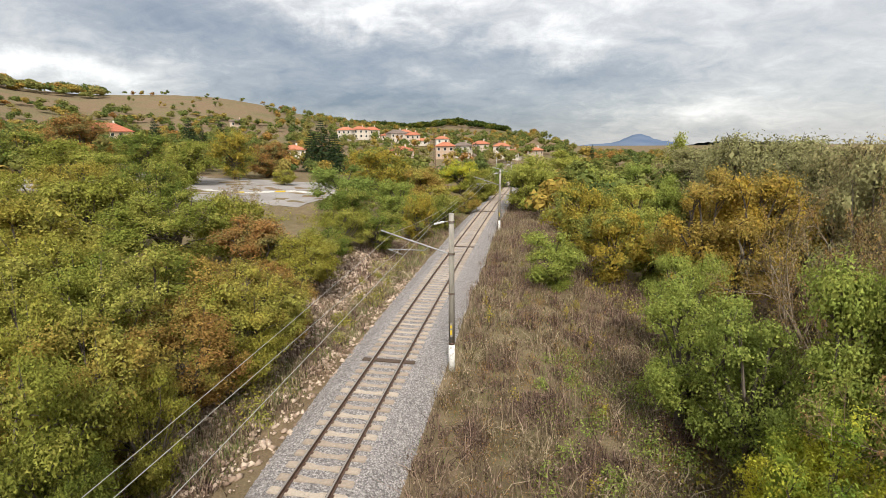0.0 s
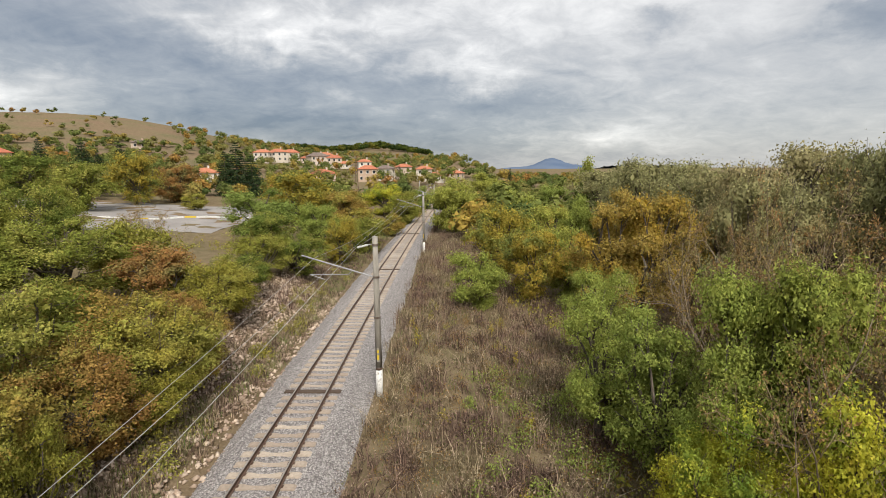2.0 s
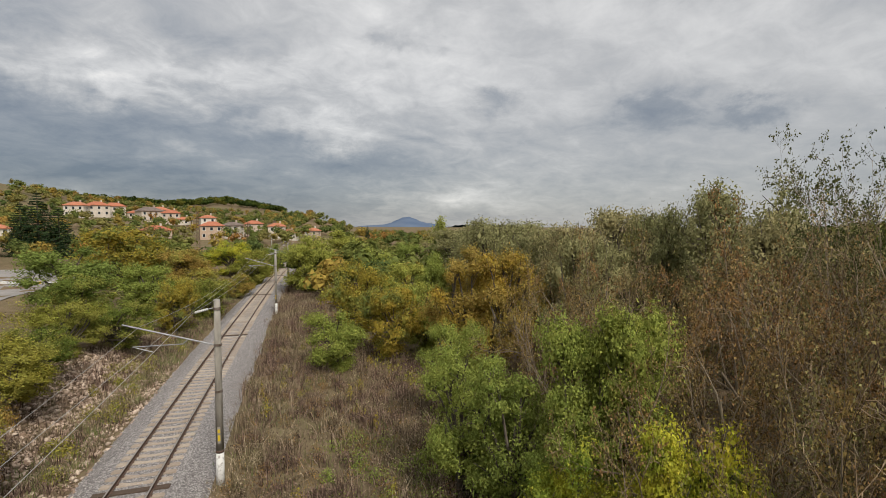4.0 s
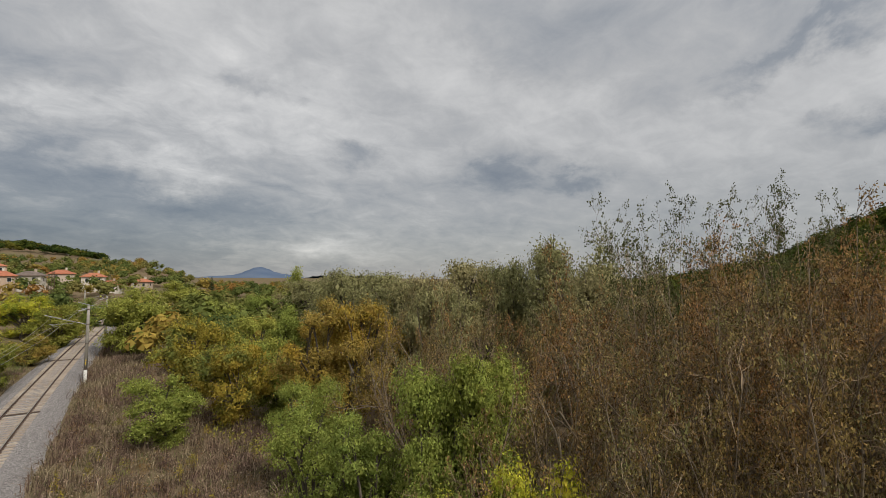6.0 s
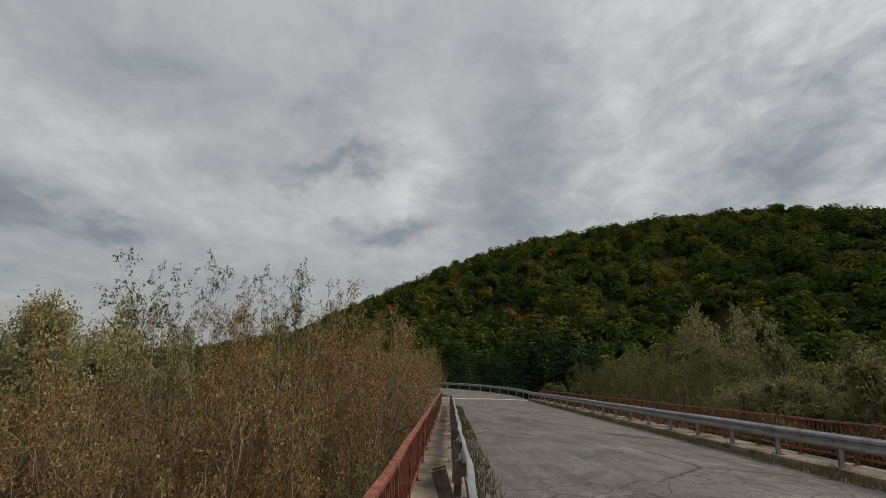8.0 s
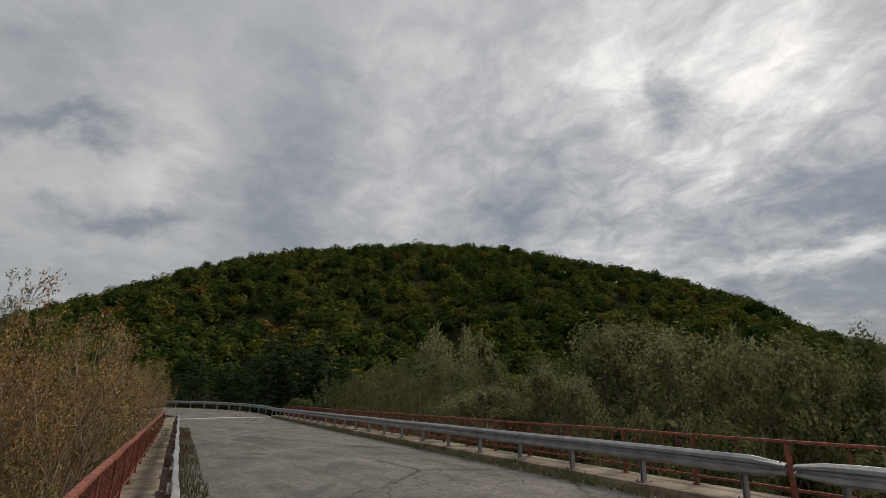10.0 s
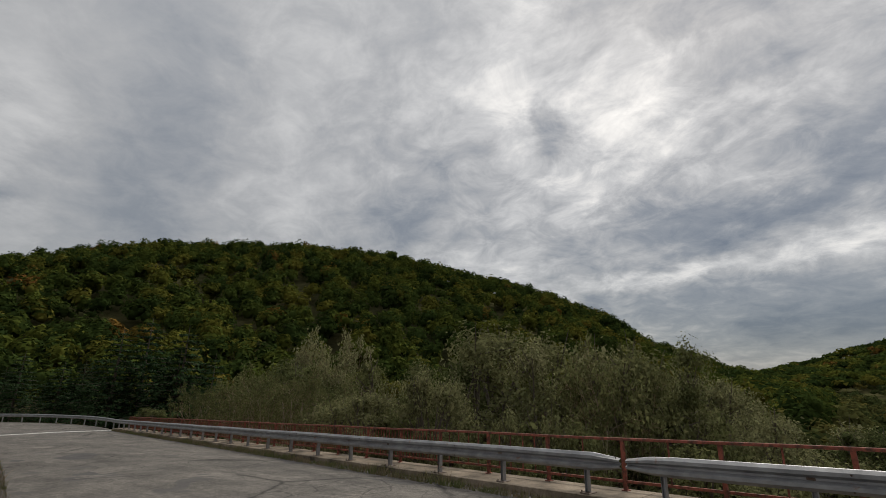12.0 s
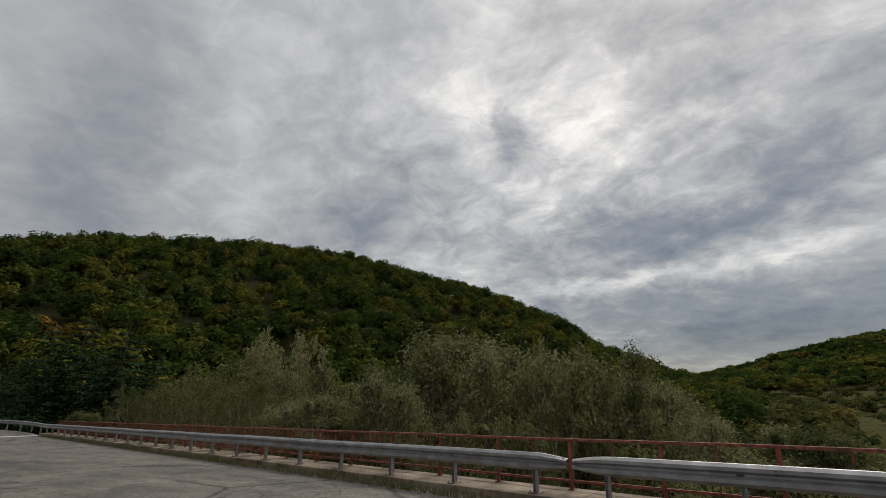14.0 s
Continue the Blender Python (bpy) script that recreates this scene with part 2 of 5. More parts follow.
def ground_colour(h):
    n1 = h.ramp(h.noise(0.05, 6, 0.6), (0.35, (0.25, 0.17, 0.11)), (0.5, (0.22, 0.175, 0.10)), (0.65, (0.17, 0.165, 0.08)))
    n2 = h.ramp(h.noise(0.9, 6, 0.65), (0.3, (0.09, 0.065, 0.045)), (0.7, (0.28, 0.21, 0.14)))
    n3 = h.noise(14, 5, 0.7)
    c = h.mix(0.45, n1, n2)
    sep = h.N("ShaderNodeSeparateXYZ")
    h.put(h.where("World"), sep.inputs[0])
    # broken stone on the bank west of the line
    s = h.math("SUBTRACT", sep.outputs[1], T0[1])
    o = h.math("SUBTRACT", h.math("SUBTRACT", sep.outputs[0], T0[0]), h.math("ADD", h.math("MULTIPLY", s, 0.165), h.math("MULTIPLY", h.math("MULTIPLY", s, s), 0.0003)))
    near_bank = h.math("MULTIPLY", h.math("DIVIDE", h.math("SUBTRACT", -3.0, o), 1.2, True), h.math("DIVIDE", h.math("ADD", o, 9.5), 2.0, True))
    near_bank = h.math("MULTIPLY", near_bank, h.math("DIVIDE", h.math("SUBTRACT", 45.0, s), 12.0, True))
    near_bank = h.math("MULTIPLY", near_bank, h.ramp(h.noise(0.6, 5, 0.65), (0.36, 0.0), (0.5, 1.0)))
    # each cell darkens outwards: shade between the stones, painted into the colour
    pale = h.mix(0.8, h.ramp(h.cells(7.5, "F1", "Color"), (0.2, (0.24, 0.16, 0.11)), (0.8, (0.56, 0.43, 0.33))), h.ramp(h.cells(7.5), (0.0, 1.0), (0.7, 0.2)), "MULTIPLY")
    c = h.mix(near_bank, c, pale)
    # woodland floor on the southern side
    wood = h.math("DIVIDE", h.math("SUBTRACT", -12.0, sep.outputs[1]), 14.0, True)
    c = h.mix(wood, c, h.ramp(h.noise(0.3, 5), (0.35, (0.05, 0.05, 0.022)), (0.65, (0.09, 0.085, 0.04))))
    return h.mix(0.5, c, h.ramp(n3, (0.3, 0.45), (0.7, 1.35)), "MULTIPLY"), (h.math("ADD", h.noise(3, 5), h.math("MULTIPLY", n3, 0.5)), 0.8, 0.12)


SOIL = material("dry_ground", ground_colour, 1.0, 0.0, 0.0)
# the ballast's colour includes painted shade in the crevices round every stone
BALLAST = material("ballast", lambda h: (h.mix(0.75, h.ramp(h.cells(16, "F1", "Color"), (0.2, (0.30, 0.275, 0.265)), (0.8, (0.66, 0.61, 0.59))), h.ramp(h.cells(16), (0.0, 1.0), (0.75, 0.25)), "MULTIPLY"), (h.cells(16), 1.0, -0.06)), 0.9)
CONCRETE = material("concrete", lambda h: (h.mix(0.5, h.ramp(h.noise(1.3, 5), (0.35, (0.075, 0.062, 0.046)), (0.48, (0.18, 0.145, 0.105)), (0.68, (0.34, 0.275, 0.205))), h.ramp(h.noise(22, 5), (0.3, 0.6), (0.7, 1.2)), "MULTIPLY"), (h.noise(40, 4), 0.3, 0.01)), 0.9)
POLE = material("pole_concrete", lambda h: (h.ramp(h.noise(4, 6, 0.6, "World", (1, 1, 0.25)), (0.3, (0.22, 0.20, 0.17)), (0.7, (0.40, 0.37, 0.32))), (h.noise(60, 3), 0.2, 0.005)), 0.9)
WHITE = material("white_paint", lambda h: (h.ramp(h.noise(7, 6, 0.65), (0.35, (0.34, 0.32, 0.29)), (0.5, (0.72, 0.71, 0.68))), None), 0.7)
RAIL = material("rail_steel", lambda h: (h.ramp(h.noise(5, 4), (0.3, (0.10, 0.06, 0.045)), (0.7, (0.17, 0.11, 0.08))), None), 0.55, 0.3)
RAILTOP = material("rail_running_face", lambda h: ((0.42, 0.38, 0.34), None), 0.35, 0.8)
RUST = material("rusty_red_paint", lambda h: (h.mix(h.ramp(h.noise(9, 6, 0.7), (0.42, 0.0), (0.60, 1.0)), h.ramp(h.noise(1.7, 4), (0.3, (0.24, 0.065, 0.04)), (0.7, (0.33, 0.10, 0.065))), (0.085, 0.04, 0.027)), (h.noise(50, 4), 0.3, 0.004)), 0.75)
GALV = material("galvanised_steel", lambda h: (h.mix(h.ramp(h.noise(2.2, 6, 0.7, "World", (1, 1, 1)), (0.62, 0.0), (0.70, 1.0)), h.ramp(h.noise(3, 6, 0.6), (0.3, (0.21, 0.21, 0.215)), (0.7, (0.40, 0.40, 0.405))), (0.26, 0.12, 0.06)), (h.noise(30, 3), 0.15, 0.004)), 0.5, 0.55)
STEEL_DARK = material("weathered_post", lambda h: (h.ramp(h.noise(6, 5, 0.6), (0.35, (0.11, 0.075, 0.055)), (0.65, (0.24, 0.20, 0.17))), None), 0.7, 0.3)
WIRE = material("wire", lambda h: ((0.42, 0.41, 0.39), None), 0.5, 0.3)
PORCELAIN = material("insulator", lambda h: ((0.62, 0.60, 0.56), None), 0.25)


def asphalt_colour(h):
    wob = h.N("ShaderNodeMix")
    wob.data_type = "VECTOR"
    wob.inputs[0].default_value = 0.22
    n = h.N("ShaderNodeTexNoise")
    n.inputs["Scale"].default_value, n.inputs["Detail"].default_value = 2.2, 6
    h.put(h.where("World"), n.inputs["Vector"])
    h.put(h.where("World"), wob.inputs[4]), h.put(n.outputs["Color"], wob.inputs[5])

    def cracks(scale, width):
        v = h.N("ShaderNodeTexVoronoi")
        v.feature = "DISTANCE_TO_EDGE"
        v.inputs["Scale"].default_value = scale
        h.put(wob.outputs[1], v.inputs["Vector"])
        return h.ramp(v.outputs["Distance"], (0.0, 0.25), (width, 1.0))

    some = h.ramp(h.noise(0.22, 3), (0.46, 0.0), (0.58, 1.0))
    base = h.ramp(h.noise(0.5, 7, 0.66), (0.28, (0.085, 0.078, 0.07)), (0.5, (0.135, 0.123, 0.109)), (0.66, (0.18, 0.163, 0.142)), (0.8, (0.29, 0.26, 0.225)))
    grain = h.mix(1.0, h.ramp(h.noise(28, 4, 0.75), (0.3, 0.3), (0.7, 1.6)), h.ramp(h.noise(6, 9, 0.8), (0.3, 0.45), (0.7, 1.5)), "MULTIPLY")
    c = h.mix(0.85, base, grain, "MULTIPLY")
    c = h.mix(1.0, c, h.ramp(h.noise(1.6, 5, 0.7, "World", (0.16, 1, 1)), (0.3, 0.72), (0.7, 1.28)), "MULTIPLY")
    c = h.mix(h.ramp(h.noise(0.8, 6, 0.7, "World", (0.3, 1, 1)), (0.60, 0.0), (0.72, 0.55)), c, (0.36, 0.325, 0.28))
    patch = h.ramp(h.noise(0.55, 2, 0.4, "World", (1, 1, 1), 0.6), (0.66, 0.0), (0.675, 1.0))
    c = h.mix(h.math("MULTIPLY", patch, 0.75), c, (0.085, 0.08, 0.078))
    c = h.mix(h.math("MULTIPLY", h.ramp(h.noise(0.16, 2), (0.42, 0.3), (0.56, 1.0)), 1.0), c, h.mix(1.0, c, cracks(0.21, 0.014), "MULTIPLY"))
    c = h.mix(h.math("MULTIPLY", some, 0.8), c, h.mix(1.0, c, cracks(1.3, 0.03), "MULTIPLY"))
    return c, (h.noise(90, 3), 0.35, 0.006)


ASPHALT = material("worn_asphalt", asphalt_colour, 0.88)


# ---- mesh tools ----
class Mesh:
    """Gathers boxes, tubes and sheets for one mesh."""

    def __init__(self):
        self.v, self.f = [], []

    def add(self, verts, faces):
        k = len(self.v)
        self.v += [tuple(p) for p in verts]
        self.f += [tuple(i + k for i in f) for f in faces]
        return self

    def box(self, lo, hi, at=None, bevel=0.0):
        (x0, y0, z0), (x1, y1, z1) = lo, hi
        if bevel:
            b = bevel
            ring = [(x0 + b, y0), (x1 - b, y0), (x1, y0 + b), (x1, y1 - b), (x1 - b, y1), (x0 + b, y1), (x0, y1 - b), (x0, y0 + b)]
            inner = [(x0 + b, y0 + b), (x1 - b, y0 + b), (x1 - b, y0 + b), (x1 - b, y1 - b), (x1 - b, y1 - b), (x0 + b, y1 - b), (x0 + b, y1 - b), (x0 + b, y0 + b)]
            vs = [(x, y, z0) for x, y in ring] + [(x, y, z1 - b) for x, y in ring] + [(x, y, z1) for x, y in inner]
            fs = [tuple(range(7, -1, -1)), (16, 18, 20, 22)]
            for i in range(8):
                j = (i + 1) % 8
                fs.append((i, j, 8 + j, 8 + i))
                fs.append((8 + i, 8 + j, 16 + j, 16 + i) if inner[i] != inner[j] else (8 + i, 8 + j, 16 + i))
        else:
            vs = [(x, y, z) for z in (z0, z1) for x, y in ((x0, y0), (x1, y0), (x1, y1), (x0, y1))]
            fs = [(3, 2, 1, 0), (4, 5, 6, 7), (0, 1, 5, 4), (1, 2, 6, 5), (2, 3, 7, 6), (3, 0, 4, 7)]
        if at is not None:
            vs = [at @ Vector(p) for p in vs]
        return self.add(vs, fs)

    def tube(self, pts, radii, n=6, cap=True):
        pts = [Vector(p) for p in pts]
        if isinstance(radii, (int, float)):
            radii = [radii] * len(pts)
        vs, fs = [], []
        for i, p in enumerate(pts):
            d = (pts[min(i + 1, len(pts) - 1)] - pts[max(i - 1, 0)]).normalized()
            a = d.orthogonal().normalized() if abs(d.z) > 0.95 else d.cross(Vector((0, 0, 1))).normalized()
            b = d.cross(a)
            for k in range(n):
                w = 2 * math.pi * k / n
                vs.append(p + (a * math.cos(w) + b * math.sin(w)) * radii[i])
        for i in range(len(pts) - 1):
            for k in range(n):
                fs.append((i * n + k, i * n + (k + 1) % n, (i + 1) * n + (k + 1) % n, (i + 1) * n + k))
        if cap:
            fs += [tuple(range(n - 1, -1, -1)), tuple(range((len(pts) - 1) * n, len(pts) * n))]
        return self.add(vs, fs)

    def sweep(self, profile, mats, closed=True, cap=True):
        """A profile of (x, z) points carried through poses whose y runs along the way."""
        n = len(profile)
        vs = [m @ Vector((x, 0, z)) for m in mats for x, z in profile]
        fs = []
        for i in range(len(mats) - 1):
            for k in range(n if closed else n - 1):
                fs.append((i * n + k, (i + 1) * n + k, (i + 1) * n + (k + 1) % n, i * n + (k + 1) % n))
        if cap and closed:
            fs += [tuple(range(n)), tuple(range(len(mats) * n - 1, (len(mats) - 1) * n - 1, -1))]
        return self.add(vs, fs)

    def data(self, name, mat, smooth=False):
        me = bpy.data.meshes.new(name)
        me.from_pydata(self.v, [], self.f)
        me.materials.append(mat)
        if smooth:
            me.shade_smooth()
        return me


def quick(name, verts, faces, mat):
    """A mesh from arrays of quads or triangles."""
    me = bpy.data.meshes.new(name)
    k, n = faces.shape[1], len(faces)
    me.vertices.add(len(verts))
    me.vertices.foreach_set("co", verts.astype(np.float32).ravel())
    me.loops.add(n * k)
    me.loops.foreach_set("vertex_index", faces.astype(np.int32).ravel())
    me.polygons.add(n)
    me.polygons.foreach_set("loop_start", np.arange(0, n * k, k, dtype=np.int32))
    me.update(calc_edges=True)
    me.materials.append(mat)
    return me


def part(name, data, parent, label=""):
    ob = new(name, data)
    ob.parent = parent
    return tagged(ob, label) if label else ob


def thing(name, label, category, group="", kind="", at=None, data=None):
    ob = new(name, data)
    if at is not None:
        ob.matrix_world = at
    return tagged(ob, label, category, group, kind)


# ---- the lie of the land ----
DECK = 8.66           # footway of the bridge under the eye
BAZ = radians(98.2)   # the way that the bridge runs
UX, UY = math.sin(BAZ), math.cos(BAZ)
FALL = 0.052          # its fall along that way
BRIDGE_END = 50.0
ROAD_W = 9.35         # footway to footway


def bridge(u, v, w=0.0):
    return Vector((u * UX + v * UY, u * UY - v * UX, DECK - FALL * u + w))


def heading(s):
    return math.atan(0.165 + 0.0006 * s)


def track(s, o, w=0.0):
    h = heading(s)
    return Vector((T0[0] + 0.165 * s + 0.0003 * s * s + o * math.cos(h), T0[1] + s - o * math.sin(h), w))


def polar(az, d):
    return d * math.sin(radians(az)), d * math.cos(radians(az))


def bump(az, r, a0, wa, r0, wr, h):
    da = (az - a0 + 180) % 360 - 180
    return h * np.exp(-(da / wa) ** 2 - ((r - r0) / wr) ** 2)


def smooth_step(a, b, x):
    t = np.clip((x - a) / (b - a), 0, 1)
    return t * t * (3 - 2 * t)


SKY_AZ = np.array([60, 80, 90, 97, 103, 109, 123, 135, 146, 153, 161, 165, 174, 182, 200])
SKY_EL = np.array([0.5, 2.5, 7.0, 10.0, 12.2, 13.5, 15.1, 14.8, 12.4, 10.7, 7.5, 4.8, 1.5, -1.0, -2])


def land(x, y):
    x, y = np.asarray(x, float), np.asarray(y, float)
    r = np.hypot(x, y)
    az = np.degrees(np.arctan2(x, y))
    az360 = az % 360
    s = np.clip(y - T0[1], -200, 400)
    o = (x - T0[0] - 0.165 * s - 0.0003 * s * s) * 0.98
    u = x * UX + y * UY
    v = x * UY - y * UX
    near = -0.75 + 0.25 * np.sin(x * 0.31 + 1) * np.sin(y * 0.27) + 0.12 * np.sin(x * 0.9) * np.sin(y * 0.8 + 2)
    near = np.where(np.abs(o) < 3.2, -0.75, near)
    # a shallow bank beside the line, with the flat of the car park behind it
    near = near + 1.5 * smooth_step(-4.5, -9.0, o) * (o < 0) * smooth_step(-40, 0, s + 20)
    # the slope of the dry hill, the village rise and the wooded hills
    h = near
    h = h + bump(az, r, -58, 30, 470, 230, 62) + bump(az, r, -26, 14, 520, 180, 22)
    h = h + bump(az, r, 2.0, 5.0, 900, 260, 33) + bump(az, r, 9, 5, 750, 200, 9) + bump(az, r, -9, 9, 800, 260, 20)
    h = h + 15 * smooth_step(130, 420, r) * smooth_step(900, 700, r) * smooth_step(20, 10, az) * smooth_step(-40, -20, az)
    el = np.interp(az360, SKY_AZ, SKY_EL)
    crest = 300.0
    top = 10.3 + crest * np.tan(np.radians(el)) - 9.0
    ramp_ = smooth_step(75, crest, r) * smooth_step(900, 420, r)
    inside = smooth_step(62, 84, az360) * smooth_step(200, 178, az360)
    h = h + np.maximum(top, 0) * ramp_ * inside
    h = h + bump(az360, r, 192, 16, 900, 300, 77) + bump(az360, r, 230, 30, 1200, 400, 90)
    # the embankments at both ends of the bridge
    deck = DECK - 0.45 - FALL * u - np.maximum(np.abs(v - 4.2) - 6.0, 0) * 0.55
    far = smooth_step(7, 26, u) * (u < 200)
    back = smooth_step(-22, -34, u) * (u > -220)
    w = np.maximum(far, back)
    h = np.where(w > 0, np.maximum(h, h + (deck - h) * w), h)
    return h


def ground_z(x, y):
    return float(land(x, y))


# ---- ground ----
def merged(name, sets, mat):
    """One mesh of several sets of quads; a quad that repeats its last corner is a triangle."""
    quads, tris, V, k = [], [], [], 0
    for v, f in sets:
        t = f[:, 2] == f[:, 3]
        quads.append(f[~t] + k), tris.append(f[t][:, :3] + k), V.append(v)
        k += len(v)
    Q, T, V = np.concatenate(quads), np.concatenate(tris), np.concatenate(V)
    me = bpy.data.meshes.new(name)
    me.vertices.add(len(V))
    me.vertices.foreach_set("co", V.astype(np.float32).ravel())
    me.loops.add(len(Q) * 4 + len(T) * 3)
    me.loops.foreach_set("vertex_index", np.concatenate([Q.ravel(), T.ravel()]).astype(np.int32))
    me.polygons.add(len(Q) + len(T))
    me.polygons.foreach_set("loop_start", np.concatenate([np.arange(len(Q)) * 4, len(Q) * 4 + np.arange(len(T)) * 3]).astype(np.int32))
    me.update(calc_edges=True)
    me.materials.append(mat)
    return me


def build_ground():
    rings = [0.0] + list(np.geomspace(1.5, 4700, 180))
    n = 400
    a = np.linspace(0, 2 * np.pi, n, endpoint=False)
    R, A = np.meshgrid(np.array(rings[1:]), a, indexing="ij")
    X, Y = R * np.sin(A), R * np.cos(A)
    V = np.stack([X, Y, land(X, Y)], -1).reshape(-1, 3)
    i, j = np.meshgrid(np.arange(len(rings) - 2), np.arange(n), indexing="ij")
    F = np.stack([i * n + j, i * n + (j + 1) % n, (i + 1) * n + (j + 1) % n, (i + 1) * n + j], -1).reshape(-1, 4)[:, ::-1]
    # close the middle
    c = len(V)
    V = np.concatenate([V, [[0.0, 0.0, ground_z(0, 0)]]])
    T = np.stack([np.arange(n), (np.arange(n) + 1) % n, np.full(n, c), np.full(n, c)], -1)[:, ::-1]
    T = np.stack([T[:, 2], T[:, 3], T[:, 0], T[:, 0]], -1)
    me = merged("ground", [(V, np.concatenate([F, T]))], SOIL)
    me.shade_smooth()
    tagged(new("ground", me), "dry brown and green autumn grassland", "ground", kind="structure")


build_ground()


# ---- railway ----
def way(s, o=0.0, w=0.0):
    p = track(s, o, w)
    return Matrix.Translation(p) @ Matrix.Rotation(-heading(s), 4, "Z")


S0, S1 = -60.0, 300.0
bed = Mesh().sweep([(-3.3, -0.95), (-1.75, -0.22), (1.75, -0.22), (3.3, -0.95)], [way(s) for s in np.arange(S0, S1 + 1, 1.0)], closed=False)
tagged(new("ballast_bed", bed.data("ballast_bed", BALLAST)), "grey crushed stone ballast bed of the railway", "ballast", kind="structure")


SLEEPER = material("sleeper_concrete", lambda h: (h.mix(0.5, h.mix(h.object_random(), (0.36, 0.29, 0.23), (0.50, 0.42, 0.34)), h.ramp(h.noise(11, 5), (0.3, 0.6), (0.7, 1.2)), "MULTIPLY"), (h.noise(60, 3), 0.2, 0.004)), 0.9)
WOOD_OLD = material("creosoted_wood", lambda h: (h.ramp(h.noise(5, 6, 0.6, "Object", (1, 12, 12)), (0.3, (0.05, 0.035, 0.025)), (0.7, (0.14, 0.10, 0.075))), (h.noise(20, 4, 0.6, "Object", (1, 10, 10)), 0.4, 0.01)), 0.9)


def build_track():
    top = thing("railway_track", "single railway track with rusty rails on concrete sleepers", "railway track")
    prof = [(-0.07, -0.172), (0.07, -0.172), (0.07, -0.16), (0.012, -0.135), (0.012, -0.04), (0.036, -0.03), (0.036, -0.006), (0.03, -0.001), (-0.03, -0.001), (-0.036, -0.006), (-0.036, -0.03), (-0.012, -0.04), (-0.012, -0.135), (-0.07, -0.16)]
    stops = np.arange(S0, S1 + 1, 3.0)
    for side in (-0.755, 0.755):
        rail = part("rail", Mesh().sweep(prof, [way(s, side) for s in stops]).data("rail", RAIL), top, "rust-brown steel rail")
        part("running_face", Mesh().sweep([(-0.028, 0.001), (0.028, 0.001), (0.028, 0.004), (-0.028, 0.004)], [way(s, side) for s in stops]).data("running_face", RAILTOP), rail, "worn bright running face")
    # a sleeper is thinner and lower in its middle than under the rails
    m = Mesh()
    xs = [(-1.3, 0.115, -0.20), (-1.22, 0.135, -0.165), (-0.5, 0.13, -0.165), (-0.25, 0.10, -0.20), (0.25, 0.10, -0.20), (0.5, 0.13, -0.165), (1.22, 0.135, -0.165), (1.3, 0.115, -0.20)]
    vs = [(x, y, z) for x, w, t in xs for y, z in ((-w - 0.02, -0.33), (-w, t), (w, t), (w + 0.02, -0.33))]
    fs = [(i * 4 + k, i * 4 + k + 1, i * 4 + k + 5, i * 4 + k + 4) for i in range(len(xs) - 1) for k in range(3)] + [(3, 2, 1, 0), (28, 29, 30, 31)]
    data = m.add(vs, fs).data("sleeper", SLEEPER)
    timber = Mesh().box((-1.35, -0.14, -0.33), (1.35, 0.14, -0.15), None, 0.015).data("timber_sleeper", WOOD_OLD)
    clip = Mesh().box((-0.13, -0.06, -0.17), (0.13, 0.06, -0.145)).box((-0.11, -0.03, -0.15), (-0.08, 0.03, -0.115)).box((0.08, -0.03, -0.15), (0.11, 0.03, -0.115)).data("rail_fastening", RAIL)
    n = 280
    for i in range(n):
        s = -2.0 + 0.6 * i
        joint = i % 44 == 19
        ob = part("timber_sleeper" if joint else "sleeper", timber if joint else data, top, "dark creosoted timber sleeper" if joint else "")
        ob.matrix_local = way(s) @ Matrix.Rotation(rng.normal(0, 0.006), 4, "Z")
        if i < 70:
            for side in (-0.755, 0.755):
                c = part("rail_fastening", clip, ob)
                c.matrix_local = Matrix.Translation((side, 0, 0.0))


rng = np.random.default_rng(4)
build_track()

# loose stones on the ballast's shoulders
def stones(name, label, category, pts, sizes, mat, g):
    base = np.array([(1, 0, 0), (-1, 0, 0), (0, 1, 0), (0, -1, 0), (0, 0, 1), (0, 0, -1)], float)
    tri = np.array([(0, 2, 4), (2, 1, 4), (1, 3, 4), (3, 0, 4), (2, 0, 5), (1, 2, 5), (3, 1, 5), (0, 3, 5)])
    n = len(pts)
    V = base[None] * g.uniform(0.6, 1.3, (n, 6, 1)) + g.normal(0, 0.18, (n, 6, 3))
    a = g.uniform(0, 6.28, n)
    c, s = np.cos(a)[:, None], np.sin(a)[:, None]
    V = np.stack([V[..., 0] * c - V[..., 1] * s, V[..., 0] * s + V[..., 1] * c, V[..., 2] * 0.7], -1)
    V = V * sizes[:, None, None] + pts[:, None]
    F = (np.arange(n)[:, None, None] * 6 + tri[None]).reshape(-1, 3)
    tagged(new(name, quick(name, V.reshape(-1, 3), F, mat)), label, category, kind="stuff")


GRAVEL = material("gravel_stone", lambda h: (h.mix(h.island(), (0.22, 0.20, 0.19), (0.55, 0.51, 0.49)), None), 0.9)
PALE_STONE = material("pale_brown_stone", lambda h: (h.mix(h.island(), (0.24, 0.16, 0.11), (0.66, 0.53, 0.42)), (h.noise(30, 4), 0.3, 0.01)), 0.9)
g = np.random.default_rng(8)
s_ = -3 + 45 * g.random(15000) ** 1.6
o_ = g.uniform(-3.1, 3.1, 15000)
w_ = np.where(np.abs(o_) < 1.75, -0.225, -0.22 - (np.abs(o_) - 1.75) / 1.55 * 0.73)
h_ = np.arctan(0.165 + 0.0006 * s_)
